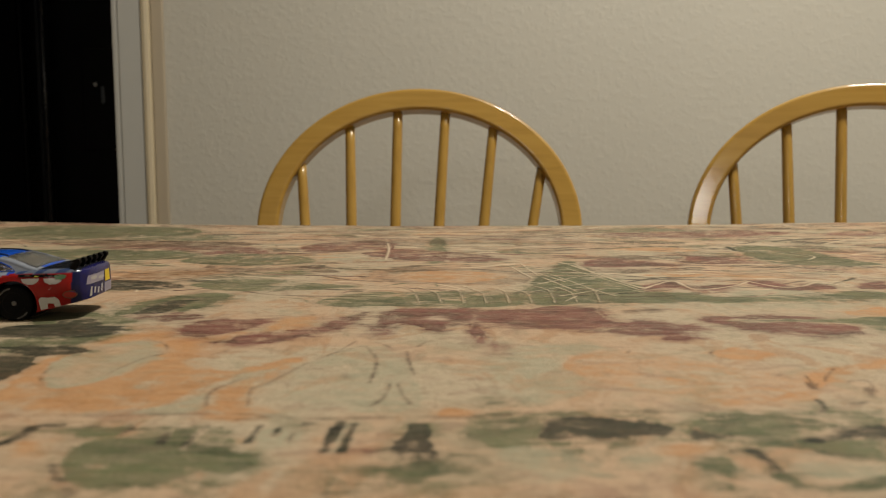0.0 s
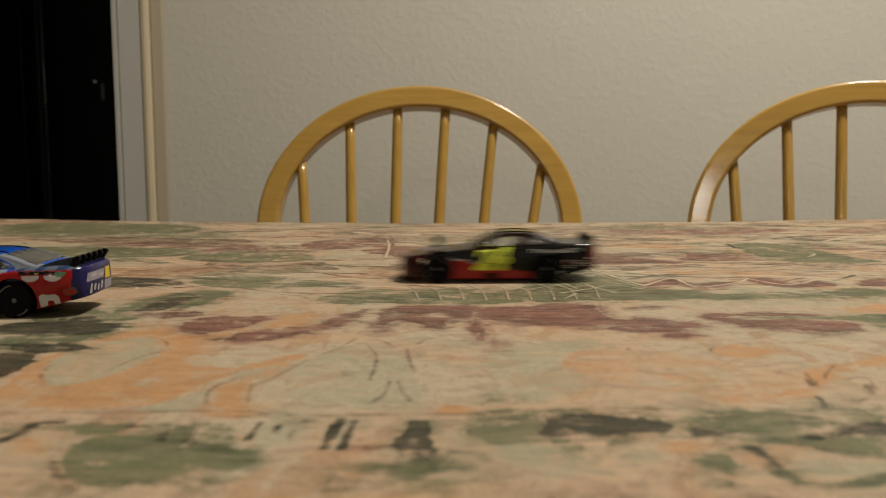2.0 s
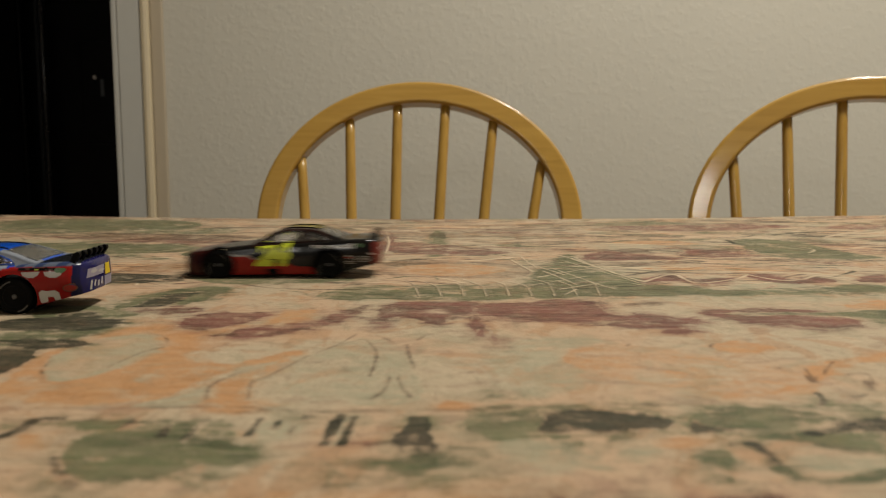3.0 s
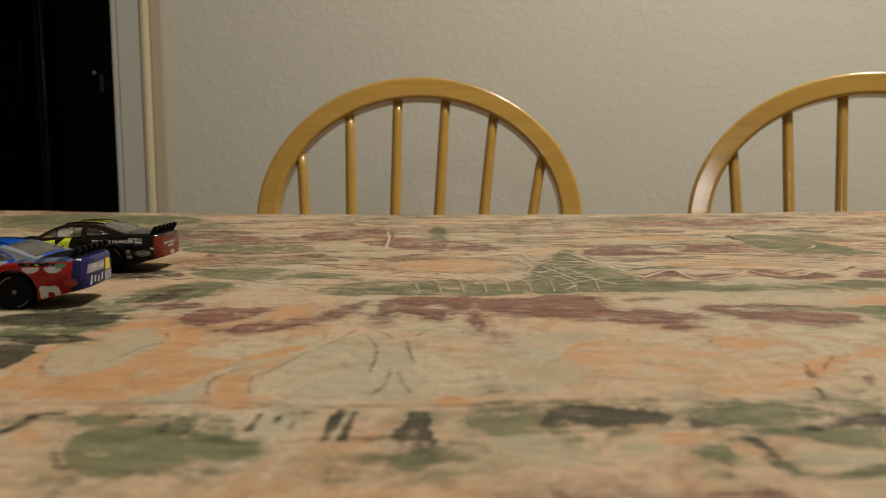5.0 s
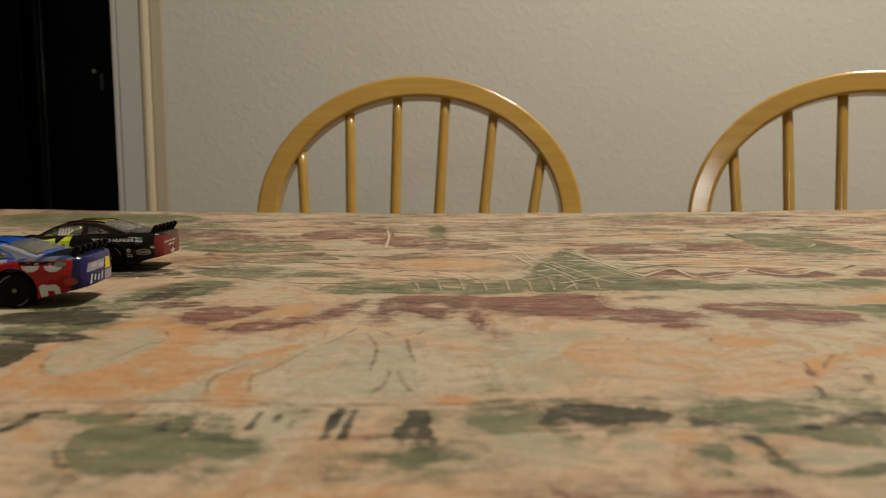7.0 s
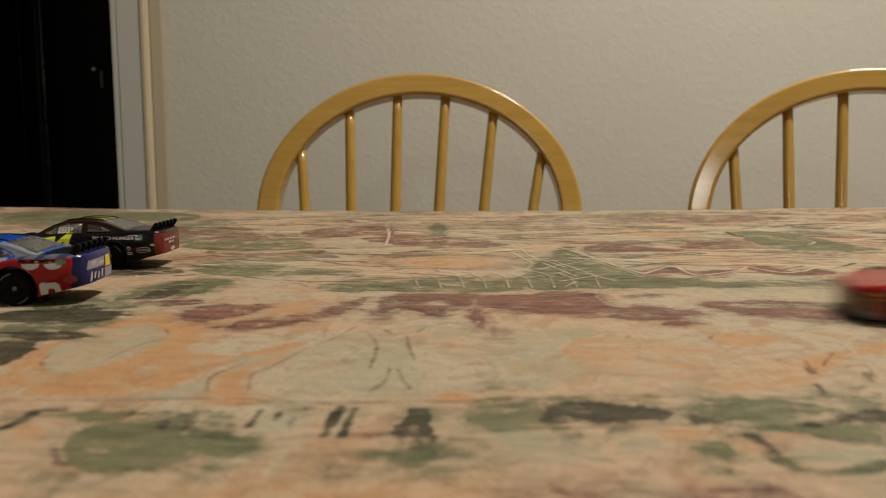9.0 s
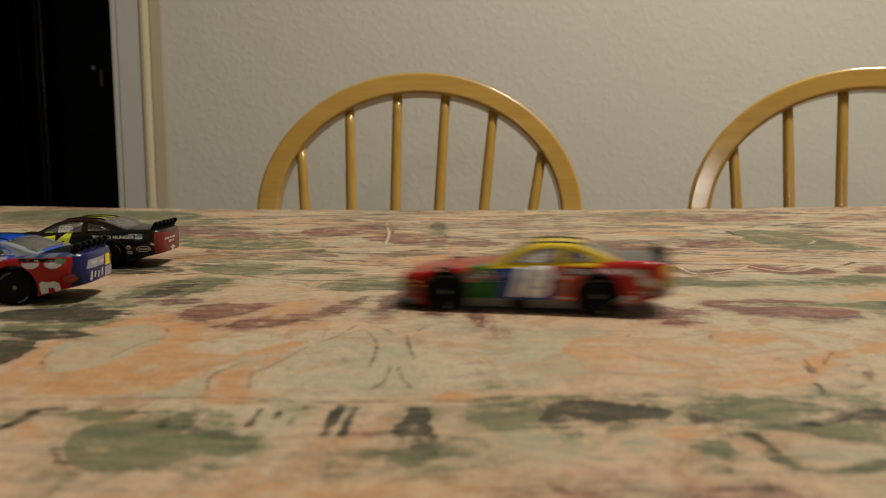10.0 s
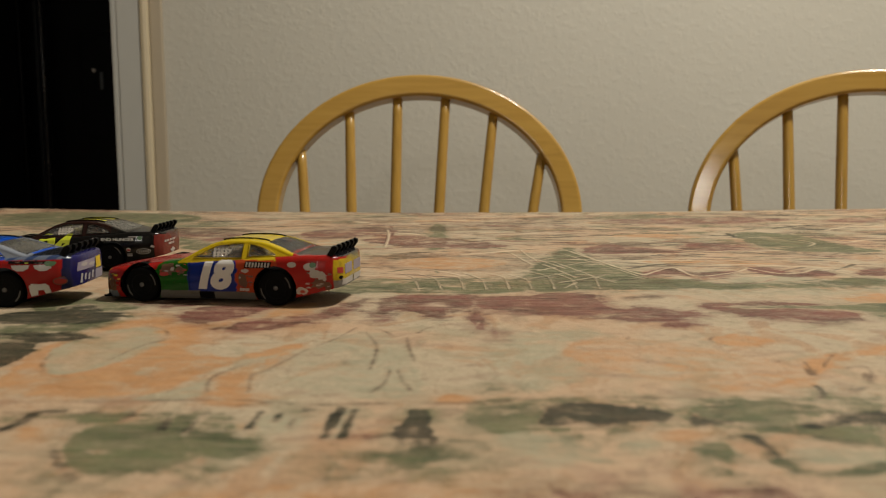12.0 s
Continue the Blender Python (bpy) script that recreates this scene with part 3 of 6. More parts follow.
fill("o", 0.94, (-0.0449, 0.1423), (-0.0467, 0.1515), (-0.0420, 0.1618), (-0.0343, 0.1779), (-0.0343, 0.1726), (-0.0391, 0.1573), (-0.0370, 0.1445), (-0.0334, 0.1402), (-0.0356, 0.1362), (-0.0408, 0.1358))
fill("p", 0.75, (-0.0583, 0.1388), (-0.0527, 0.1438), (-0.0479, 0.1515), (-0.0455, 0.1423), (-0.0478, 0.1388))
fill("o", 0.83, (-0.0502, 0.2135), (-0.0490, 0.2305), (-0.0396, 0.2324), (-0.0364, 0.2167), (-0.0427, 0.2002), (-0.0513, 0.1988))
fill("o", 0.66, (-0.0674, 0.2023), (-0.0665, 0.2200), (-0.0558, 0.2167), (-0.0551, 0.2016))
fill("o", 0.77, (0.0668, 0.1860), (0.0740, 0.1909), (0.0810, 0.1872), (0.0788, 0.1813), (0.0709, 0.1790), (0.0659, 0.1802))
stroke("o", 0.70, 0.0014, (0.0339, 0.1830), (0.0426, 0.1790), (0.0606, 0.1726), (0.0713, 0.1665), (0.0687, 0.1637), (0.0605, 0.1685))
stroke("o", 0.70, 0.0016, (0.0432, 0.1656), (0.0536, 0.1591), (0.0650, 0.1548), (0.0698, 0.1507), (0.0648, 0.1460), (0.0606, 0.1438))
fill("o", 0.88, (0.0508, 0.1423), (0.0562, 0.1468), (0.0613, 0.1456), (0.0608, 0.1431), (0.0551, 0.1409))
fill("o", 0.88, (0.0759, 0.1591), (0.0800, 0.1646), (0.0910, 0.1736), (0.1056, 0.1790), (0.1025, 0.1736), (0.0877, 0.1646), (0.0795, 0.1556), (0.0758, 0.1548))
fill("o", 0.83, (0.1286, 0.2420), (0.1413, 0.2504), (0.1453, 0.2482), (0.1373, 0.2342), (0.1296, 0.2324))
fill("o", 0.77, (-0.0015, 0.1382), (0.0017, 0.1420), (0.0059, 0.1395), (0.0043, 0.1362), (0.0006, 0.1355))
fill("o", 0.77, (0.0005, 0.1041), (0.0053, 0.1053), (0.0068, 0.1033), (0.0028, 0.1014), (-0.0003, 0.1018))
fill("o", 0.66, (0.0342, 0.1194), (0.0415, 0.1220), (0.0451, 0.1204), (0.0418, 0.1173), (0.0362, 0.1168))
fill("o", 0.66, (-0.0225, 0.1206), (-0.0196, 0.1233), (-0.0180, 0.1156), (-0.0209, 0.1144))
fill("o", 0.66, (-0.0592, 0.0982), (-0.0566, 0.1018), (-0.0532, 0.0996), (-0.0544, 0.0948), (-0.0573, 0.0948))
# maroon sweeps
fill("m", 1.23, (-0.0216, 0.2234), (-0.0171, 0.2441), (-0.0045, 0.2493), (0.0121, 0.2461), (0.0089, 0.2287), (0.0027, 0.2234), (-0.0006, 0.2089), (-0.0063, 0.2167), (-0.0132, 0.2226), (-0.0155, 0.2074), (-0.0192, 0.2135))
fill("c", 0.60, (-0.0076, 0.2296), (-0.0025, 0.2371), (0.0028, 0.2342), (0.0010, 0.2269))
fill("m", 1.23, (0.0098, 0.2441), (0.0290, 0.2493), (0.0480, 0.2515), (0.0502, 0.2400), (0.0512, 0.2252), (0.0619, 0.2260), (0.0727, 0.2217), (0.0736, 0.2135), (0.0627, 0.2059), (0.0536, 0.2067), (0.0376, 0.2128), (0.0237, 0.2167), (0.0130, 0.2234), (0.0100, 0.2305))
fill("m", 1.10, (0.0786, 0.2305), (0.0952, 0.2333), (0.1122, 0.2324), (0.1180, 0.2234), (0.1180, 0.2104), (0.1028, 0.2059), (0.0873, 0.2135), (0.0792, 0.2234))
fill("m", 1.17, (0.0584, 0.2016), (0.0642, 0.2059), (0.0702, 0.2052), (0.0681, 0.2009), (0.0621, 0.1988))
fill("m", 1.10, (-0.0740, 0.2120), (-0.0734, 0.2260), (-0.0625, 0.2296), (-0.0541, 0.2305), (-0.0534, 0.2200), (-0.0601, 0.2089), (-0.0665, 0.2045))
fill("m", 1.17, (-0.0577, 0.2002), (-0.0523, 0.2089), (-0.0393, 0.2151), (-0.0363, 0.2089), (-0.0451, 0.1975), (-0.0532, 0.1948))
fill("m", 0.78, (-0.0358, 0.2135), (-0.0334, 0.2305), (-0.0242, 0.2420), (-0.0244, 0.2260), (-0.0294, 0.2135), (-0.0319, 0.2089))
fill("m", 1.04, (0.0087, 0.2234), (0.0107, 0.2234), (0.0106, 0.2089), (0.0088, 0.1988), (0.0073, 0.2030))
fill("m", 1.04, (0.0096, 0.2059), (0.0117, 0.2045), (0.0106, 0.1961), (0.0083, 0.1975))
fill("m", 0.91, (0.0124, 0.1961), (0.0142, 0.1935), (0.0142, 0.1848), (0.0128, 0.1848))
fill("m", 0.65, (0.0111, 0.0985), (0.0166, 0.1000), (0.0315, 0.0985), (0.0441, 0.0996), (0.0446, 0.0939), (0.0106, 0.0939))
fill("m", 0.78, (-0.0166, 0.1178), (-0.0077, 0.1199), (-0.0066, 0.1173), (-0.0145, 0.1154))
stroke("k", 0.85, 0.0007, (0.0099, 0.2461), (0.0485, 0.2536), (0.0507, 0.2461))
stroke("k", 0.80, 0.0006, (-0.0776, 0.2234), (-0.0565, 0.2333), (-0.0395, 0.2362))
stroke("k", 0.80, 0.0006, (0.0789, 0.2314), (0.1144, 0.2333))
fill("k", 0.70, (0.0550, 0.2420), (0.0639, 0.2472), (0.0746, 0.2461), (0.0692, 0.2400), (0.0582, 0.2391))
# green and dark green leaves
fill("d", 1.08, (-0.1076, 0.1825), (-0.1061, 0.1872), (-0.0991, 0.1825), (-0.0954, 0.1726), (-0.0947, 0.1600))
fill("g", 1.15, (-0.1096, 0.1860), (-0.1170, 0.1988), (-0.1102, 0.2059), (-0.0920, 0.2030), (-0.0959, 0.1922), (-0.1012, 0.1860))
fill("g", 1.22, (-0.1224, 0.2260), (-0.1245, 0.2400), (-0.1057, 0.2381), (-0.0976, 0.2234), (-0.0993, 0.2089), (-0.1087, 0.2059))
fill("d", 0.81, (-0.1144, 0.2234), (-0.1101, 0.2324), (-0.1018, 0.2252), (-0.1038, 0.2151))
fill("g", 1.22, (-0.0993, 0.2234), (-0.1045, 0.2482), (-0.0947, 0.2739), (-0.0778, 0.2791), (-0.0765, 0.2570), (-0.0832, 0.2400), (-0.0900, 0.2252))
fill("d", 0.94, (-0.0974, 0.2352), (-0.0955, 0.2593), (-0.0862, 0.2664), (-0.0860, 0.2482), (-0.0903, 0.2305))
fill("g", 0.81, (-0.0426, 0.2547), (-0.0339, 0.2778), (-0.0051, 0.2845), (0.0334, 0.2873), (0.0733, 0.2845), (0.0747, 0.2664), (0.0411, 0.2547), (-0.0045, 0.2525))
fill("g", 1.22, (0.0298, 0.2739), (0.0393, 0.3185), (0.0546, 0.3660), (0.0637, 0.3801), (0.0682, 0.3329), (0.0770, 0.2990), (0.0839, 0.2845), (0.0990, 0.2676), (0.0805, 0.2593), (0.0529, 0.2570), (0.0340, 0.2593))
fill("g", 0.94, (0.0740, 0.2640), (0.1053, 0.2739), (0.1615, 0.2764), (0.1543, 0.2640), (0.1197, 0.2604), (0.0901, 0.2593))
fill("p", 0.90, (0.1042, 0.2764), (0.1189, 0.2873), (0.1354, 0.2859), (0.1405, 0.2791), (0.1246, 0.2713), (0.1079, 0.2701))
fill("g", 1.01, (0.1339, 0.2739), (0.1517, 0.2845), (0.1645, 0.2818), (0.1571, 0.2688), (0.1388, 0.2676))
fill("g", 0.81, (0.0856, 0.2260), (0.1084, 0.2278), (0.1352, 0.2305), (0.1291, 0.2200), (0.1184, 0.2209), (0.1097, 0.2234))
fill("g", 0.94, (0.1177, 0.2260), (0.1362, 0.2324), (0.1245, 0.2120), (0.1211, 0.2167))
fill("g", 1.22, (-0.0586, 0.1117), (-0.0602, 0.1173), (-0.0585, 0.1230), (-0.0517, 0.1247), (-0.0422, 0.1220), (-0.0348, 0.1194), (-0.0332, 0.1144), (-0.0341, 0.1108), (-0.0371, 0.1065), (-0.0411, 0.1026), (-0.0488, 0.1026), (-0.0543, 0.1053))
stroke("d", 0.90, 0.0018, (-0.0593, 0.1126), (-0.0557, 0.1069), (-0.0514, 0.1026))
stroke("d", 0.60, 0.0010, (-0.0544, 0.1121), (-0.0452, 0.1128), (-0.0315, 0.1130))
stroke("d", 0.85, 0.0022, (-0.0726, 0.1214), (-0.0713, 0.1252), (-0.0712, 0.1305), (-0.0670, 0.1311))
fill("g", 1.22, (-0.0598, 0.1144), (-0.0617, 0.1214), (-0.0599, 0.1241), (-0.0550, 0.1258), (-0.0551, 0.1314), (-0.0630, 0.1308), (-0.0632, 0.1281), (-0.0605, 0.1252), (-0.0617, 0.1220))
stroke("d", 0.80, 0.0012, (-0.0639, 0.1305), (-0.0548, 0.1314), (-0.0546, 0.1264))
fill("g", 1.15, (-0.0479, 0.1247), (-0.0470, 0.1293), (-0.0411, 0.1311), (-0.0410, 0.1247), (-0.0419, 0.1199), (-0.0450, 0.1209))
stroke("d", 0.70, 0.0014, (-0.0470, 0.1275), (-0.0463, 0.1220))
stroke("d", 0.70, 0.0012, (-0.0415, 0.1311), (-0.0420, 0.1241), (-0.0417, 0.1194))
fill("g", 0.94, (-0.0606, 0.1047), (-0.0579, 0.1057), (-0.0551, 0.1018), (-0.0509, 0.0982), (-0.0519, 0.0956), (-0.0557, 0.1000))
fill("p", 0.95, (-0.0328, 0.1299), (-0.0239, 0.1287), (-0.0233, 0.1204), (-0.0300, 0.1199))
stroke("d", 0.95, 0.0016, (-0.0321, 0.1311), (-0.0323, 0.1269), (-0.0321, 0.1225))
stroke("d", 0.90, 0.0014, (-0.0286, 0.1299), (-0.0284, 0.1258))
stroke("d", 0.70, 0.0012, (-0.0255, 0.1269), (-0.0255, 0.1230))
fill("d", 1.08, (-0.0260, 0.1323), (-0.0244, 0.1342), (-0.0230, 0.1329), (-0.0242, 0.1305))
fill("p", 0.80, (-0.0193, 0.1311), (-0.0143, 0.1311), (-0.0149, 0.1194), (-0.0188, 0.1178))
stroke("d", 0.95, 0.0022, (-0.0182, 0.1329), (-0.0187, 0.1252), (-0.0192, 0.1188))
stroke("d", 0.90, 0.0016, (-0.0156, 0.1317), (-0.0159, 0.1241), (-0.0162, 0.1178))
fill("g", 1.15, (-0.0188, 0.1095), (-0.0158, 0.1121), (-0.0091, 0.1140), (-0.0073, 0.1204), (-0.0072, 0.1317), (-0.0028, 0.1317), (-0.0017, 0.1220), (0.0009, 0.1154), (0.0044, 0.1140), (0.0046, 0.1082), (-0.0019, 0.1053), (-0.0117, 0.1061), (-0.0168, 0.1045))
fill("d", 1.15, (-0.0073, 0.1140), (-0.0070, 0.1311), (-0.0032, 0.1311), (-0.0018, 0.1209), (0.0005, 0.1149), (-0.0038, 0.1121))
fill("d", 0.81, (-0.0154, 0.1095), (-0.0072, 0.1117), (0.0039, 0.1117), (0.0030, 0.1082), (-0.0069, 0.1078))
fill("d", 0.81, (-0.0181, 0.1108), (-0.0164, 0.1117), (-0.0155, 0.1041), (-0.0167, 0.1033))
fill("g", 1.15, (0.0052, 0.1269), (0.0153, 0.1293), (0.0169, 0.1247), (0.0108, 0.1225), (0.0058, 0.1230))
fill("g", 0.81, (0.0165, 0.1269), (0.0188, 0.1349), (0.0238, 0.1388), (0.0332, 0.1385), (0.0399, 0.1362), (0.0376, 0.1247), (0.0282, 0.1209), (0.0181, 0.1209))
fill("d", 1.22, (0.0173, 0.1281), (0.0228, 0.1329), (0.0314, 0.1352), (0.0380, 0.1329), (0.0367, 0.1264), (0.0299, 0.1225), (0.0205, 0.1225), (0.0167, 0.1244))
fill("p", 0.60, (0.0245, 0.1311), (0.0271, 0.1329), (0.0257, 0.1269), (0.0242, 0.1264))
fill("g", 0.68, (0.0208, 0.1206), (0.0237, 0.1214), (0.0217, 0.1156))
fill("g", 0.68, (0.0254, 0.1206), (0.0294, 0.1220), (0.0265, 0.1133), (0.0250, 0.1144))
fill("g", 1.22, (0.0412, 0.1264), (0.0463, 0.1349), (0.0545, 0.1365), (0.0657, 0.1362), (0.0714, 0.1409), (0.0701, 0.1375), (0.0642, 0.1329), (0.0547, 0.1317), (0.0518, 0.1269), (0.0536, 0.1258), (0.0446, 0.1230))
fill("d", 1.15, (0.0421, 0.1264), (0.0476, 0.1345), (0.0541, 0.1349), (0.0500, 0.1269), (0.0522, 0.1255), (0.0439, 0.1236))
stroke("d", 0.70, 0.0010, (0.0730, 0.1456), (0.0718, 0.1409), (0.0678, 0.1362), (0.0631, 0.1349))
fill("g", 1.15, (0.0594, 0.1241), (0.0637, 0.1275), (0.0697, 0.1317), (0.0785, 0.1317), (0.0673, 0.1121), (0.0624, 0.1140), (0.0590, 0.1178))
fill("d", 1.22, (0.0614, 0.1252), (0.0689, 0.1302), (0.0767, 0.1287), (0.0741, 0.1241), (0.0668, 0.1225), (0.0615, 0.1230))
fill("p", 0.70, (0.0530, 0.1140), (0.0590, 0.1159), (0.0683, 0.1140), (0.0648, 0.1078), (0.0564, 0.1057), (0.0521, 0.1086))
fill("d", 1.15, (0.0452, 0.1194), (0.0501, 0.1204), (0.0513, 0.1144), (0.0506, 0.1082), (0.0488, 0.1086), (0.0485, 0.1164), (0.0452, 0.1168))
stroke("g", 0.95, 0.0030, (0.0497, 0.1082), (0.0518, 0.1045), (0.0572, 0.1041), (0.0643, 0.1069))
fill("g", 0.94, (0.0361, 0.1108), (0.0395, 0.1144), (0.0450, 0.1164), (0.0448, 0.1121), (0.0414, 0.1045), (0.0398, 0.1037), (0.0408, 0.1082), (0.0371, 0.1086))
fill("g", 1.08, (0.0076, 0.1431), (0.0097, 0.1456), (0.0116, 0.1445), (0.0099, 0.1416))
fill("d", 0.68, (0.0780, 0.1438), (0.0825, 0.1460), (0.0824, 0.1438), (0.0789, 0.1423))
# fine brown contours
stroke("k", 0.85, 0.0006, (-0.0830, 0.1556), (-0.0869, 0.1623), (-0.0892, 0.1705))
stroke("k", 0.85, 0.0006, (-0.0738, 0.1646), (-0.0719, 0.1790), (-0.0686, 0.1848))
stroke("k", 0.85, 0.0006, (-0.0787, 0.2009), (-0.0724, 0.1961), (-0.0695, 0.1897))
stroke("k", 0.85, 0.0006, (-0.0453, 0.1431), (-0.0470, 0.1523), (-0.0429, 0.1623))
stroke("k", 0.85, 0.0006, (-0.0373, 0.1431), (-0.0393, 0.1539), (-0.0370, 0.1582), (-0.0316, 0.1757))
stroke("k", 0.85, 0.0006, (-0.0302, 0.1790), (-0.0265, 0.1872), (-0.0228, 0.2002))
stroke("k", 0.85, 0.0006, (-0.0271, 0.1860), (-0.0209, 0.1935))
stroke("k", 0.85, 0.0006, (-0.0198, 0.1935), (-0.0165, 0.1825), (-0.0154, 0.1736), (-0.0155, 0.1591))
stroke("k", 0.85, 0.0006, (-0.0196, 0.1975), (-0.0159, 0.1961), (-0.0115, 0.1872))
stroke("k", 0.85, 0.0006, (-0.0112, 0.1578), (-0.0117, 0.1491), (-0.0137, 0.1431))
stroke("k", 0.85, 0.0006, (-0.0096, 0.1582), (-0.0082, 0.1507), (-0.0061, 0.1438))
stroke("k", 0.85, 0.0006, (-0.0090, 0.1872), (-0.0076, 0.1736), (-0.0062, 0.1646))
stroke("k", 0.85, 0.0006, (-0.0064, 0.1922), (-0.0036, 0.1988), (0.0009, 0.1975))
stroke("k", 0.85, 0.0006, (0.0795, 0.1646), (0.0781, 0.1591), (0.0766, 0.1539))
stroke("k", 0.85, 0.0006, (0.0892, 0.1715), (0.0842, 0.1646), (0.0814, 0.1600))
stroke("k", 0.85, 0.0006, (0.0677, 0.1884), (0.0654, 0.1836), (0.0682, 0.1790))
stroke("k", 0.85, 0.0006, (0.0767, 0.1548), (0.0791, 0.1582))
stroke("k", 0.85, 0.0006, (0.0865, 0.1600), (0.0906, 0.1609), (0.0890, 0.1548))
stroke("k", 0.85, 0.0006, (0.0453, 0.1848), (0.0464, 0.1872))
fill("k", 0.80, (-0.0226, 0.1646), (-0.0224, 0.1726), (-0.0210, 0.1695), (-0.0211, 0.1627))
fill("k", 0.90, (0.0766, 0.1600), (0.0779, 0.1582), (0.0768, 0.1539), (0.0749, 0.1539))
fill("k", 0.70, (0.0875, 0.1556), (0.0884, 0.1531), (0.0855, 0.1483), (0.0855, 0.1507))
# ruled board edges
stroke("k", 0.75, 0.0007, (-0.0810, 0.1362), (-0.0547, 0.1375), (-0.0382, 0.1382), (-0.0229, 0.1349), (0.0000, 0.1362), (0.0184, 0.1375), (0.0436, 0.1382))
stroke("k", 0.75, 0.0006, (-0.0778, 0.1305), (-0.0574, 0.1293), (-0.0361, 0.1305))
stroke("k", 0.75, 0.0006, (-0.0373, 0.1349), (-0.0232, 0.1362), (0.0057, 0.1349), (0.0120, 0.1362))
stroke("k", 0.75, 0.0005, (-0.0331, 0.1126), (-0.0194, 0.1130), (-0.0021, 0.1144))
stroke("k", 0.75, 0.0005, (-0.1311, 0.2234), (-0.0962, 0.2200), (-0.0759, 0.2234))
stroke("k", 0.75, 0.0005, (-0.1132, 0.1922), (-0.0994, 0.1935))
stroke("k", 0.75, 0.0005, (-0.0568, 0.2504), (-0.0309, 0.2525), (0.0105, 0.2504))
scattered_lines()
# the middle of the cloth, scratched and zigzagged
fill("k", 0.55, (-0.0341, 0.3185), (-0.0319, 0.3466), (-0.0011, 0.3571), (0.0298, 0.3466), (0.0369, 0.3185), (0.0258, 0.2990), (-0.0054, 0.3052))
fill("o", 0.55, (-0.0208, 0.3329), (0.0041, 0.3446), (0.0287, 0.3329), (0.0176, 0.3117), (-0.0102, 0.3117))
fill("m", 1.17, (0.0752, 0.2901), (0.0823, 0.3021), (0.0932, 0.3117), (0.0960, 0.2960), (0.0975, 0.2873), (0.0855, 0.2901), (0.0775, 0.2845))
fill("m", 1.10, (0.0941, 0.2873), (0.1059, 0.2990), (0.1182, 0.3021), (0.1093, 0.2901), (0.0978, 0.2818))
fill("m", 1.17, (0.1230, 0.3085), (0.1323, 0.3134), (0.1371, 0.2990), (0.1489, 0.3052), (0.1518, 0.2930), (0.1318, 0.2873), (0.1247, 0.2960))
fill("m", 1.04, (0.1588, 0.2930), (0.1702, 0.3068), (0.1817, 0.3117), (0.1710, 0.2930))
stroke("c", 0.90, 0.0016, (0.0617, 0.3683), (0.0682, 0.3329), (0.0733, 0.3021), (0.0769, 0.2901))
stroke("c", 0.90, 0.0016, (0.0769, 0.2901), (0.0941, 0.3117), (0.0954, 0.2873), (0.1115, 0.2960), (0.1230, 0.3085))
stroke("c", 0.90, 0.0016, (0.1242, 0.3117), (0.1313, 0.2960), (0.1415, 0.2990), (0.1528, 0.3085), (0.1577, 0.2960))
fill("k", 0.85, (0.0856, 0.3901), (0.0994, 0.4117), (0.1071, 0.4060), (0.1073, 0.3850), (0.0923, 0.3706))
fill("m", 1.04, (0.0685, 0.3753), (0.0867, 0.3953), (0.1129, 0.3660), (0.0922, 0.3593), (0.0687, 0.3615))
fill("m", 0.98, (0.1172, 0.3801), (0.1341, 0.4059), (0.1501, 0.4005), (0.1510, 0.3800), (0.1308, 0.3706))
stroke("k", 0.80, 0.0010, (0.0722, 0.3660), (0.1122, 0.3637), (0.1409, 0.3683), (0.1697, 0.3776))
fill("d", 1.01, (0.1700, 0.4578), (0.1867, 0.4540), (0.1990, 0.4225), (0.2034, 0.4002), (0.2012, 0.3705), (0.1814, 0.3729), (0.1686, 0.3951), (0.1670, 0.4288))
fill("g", 1.08, (0.1760, 0.4611), (0.2037, 0.4471), (0.2069, 0.3899), (0.2106, 0.3660), (0.1781, 0.3660), (0.1615, 0.3849))
stroke("c", 0.70, 0.0012, (0.1709, 0.4477), (0.1945, 0.4003))
stroke("c", 0.70, 0.0012, (0.1927, 0.4226), (0.1971, 0.4056), (0.1867, 0.3899))
stroke("c", 0.70, 0.0012, (0.1369, 0.3801), (0.1701, 0.3849))
fill("k", 0.60, (0.2048, 0.4570), (0.2264, 0.4597), (0.2299, 0.4530), (0.2118, 0.4501))
stroke("k", 0.70, 0.0010, (0.2365, 0.4528), (0.2640, 0.4552))
fill("g", 1.01, (-0.0079, 0.3801), (-0.0087, 0.4901), (-0.0015, 0.5201), (0.0026, 0.4361), (0.0006, 0.3851))
fill("m", 0.78, (-0.0850, 0.4523), (-0.0671, 0.4937), (-0.0343, 0.4941), (-0.0288, 0.4633), (-0.0465, 0.4360), (-0.0702, 0.4235))
fill("m", 0.78, (-0.0448, 0.4206), (-0.0142, 0.4361), (0.0344, 0.4007), (0.0158, 0.3801), (-0.0243, 0.3901))
stroke("m", 0.90, 0.0014, (-0.0361, 0.5199), (-0.0306, 0.4706), (-0.0293, 0.4206), (-0.0243, 0.3901))
stroke("c", 0.90, 0.0012, (-0.0378, 0.5110), (-0.0314, 0.4426), (-0.0295, 0.3901))
fill("k", 0.55, (-0.0598, 0.4938), (-0.0091, 0.5112), (0.0788, 0.4934), (0.0410, 0.4781), (-0.0297, 0.4782))
fill("m", 0.72, (0.1073, 0.5463), (0.1757, 0.5725), (0.2502, 0.5596), (0.2251, 0.5293), (0.1586, 0.5160))
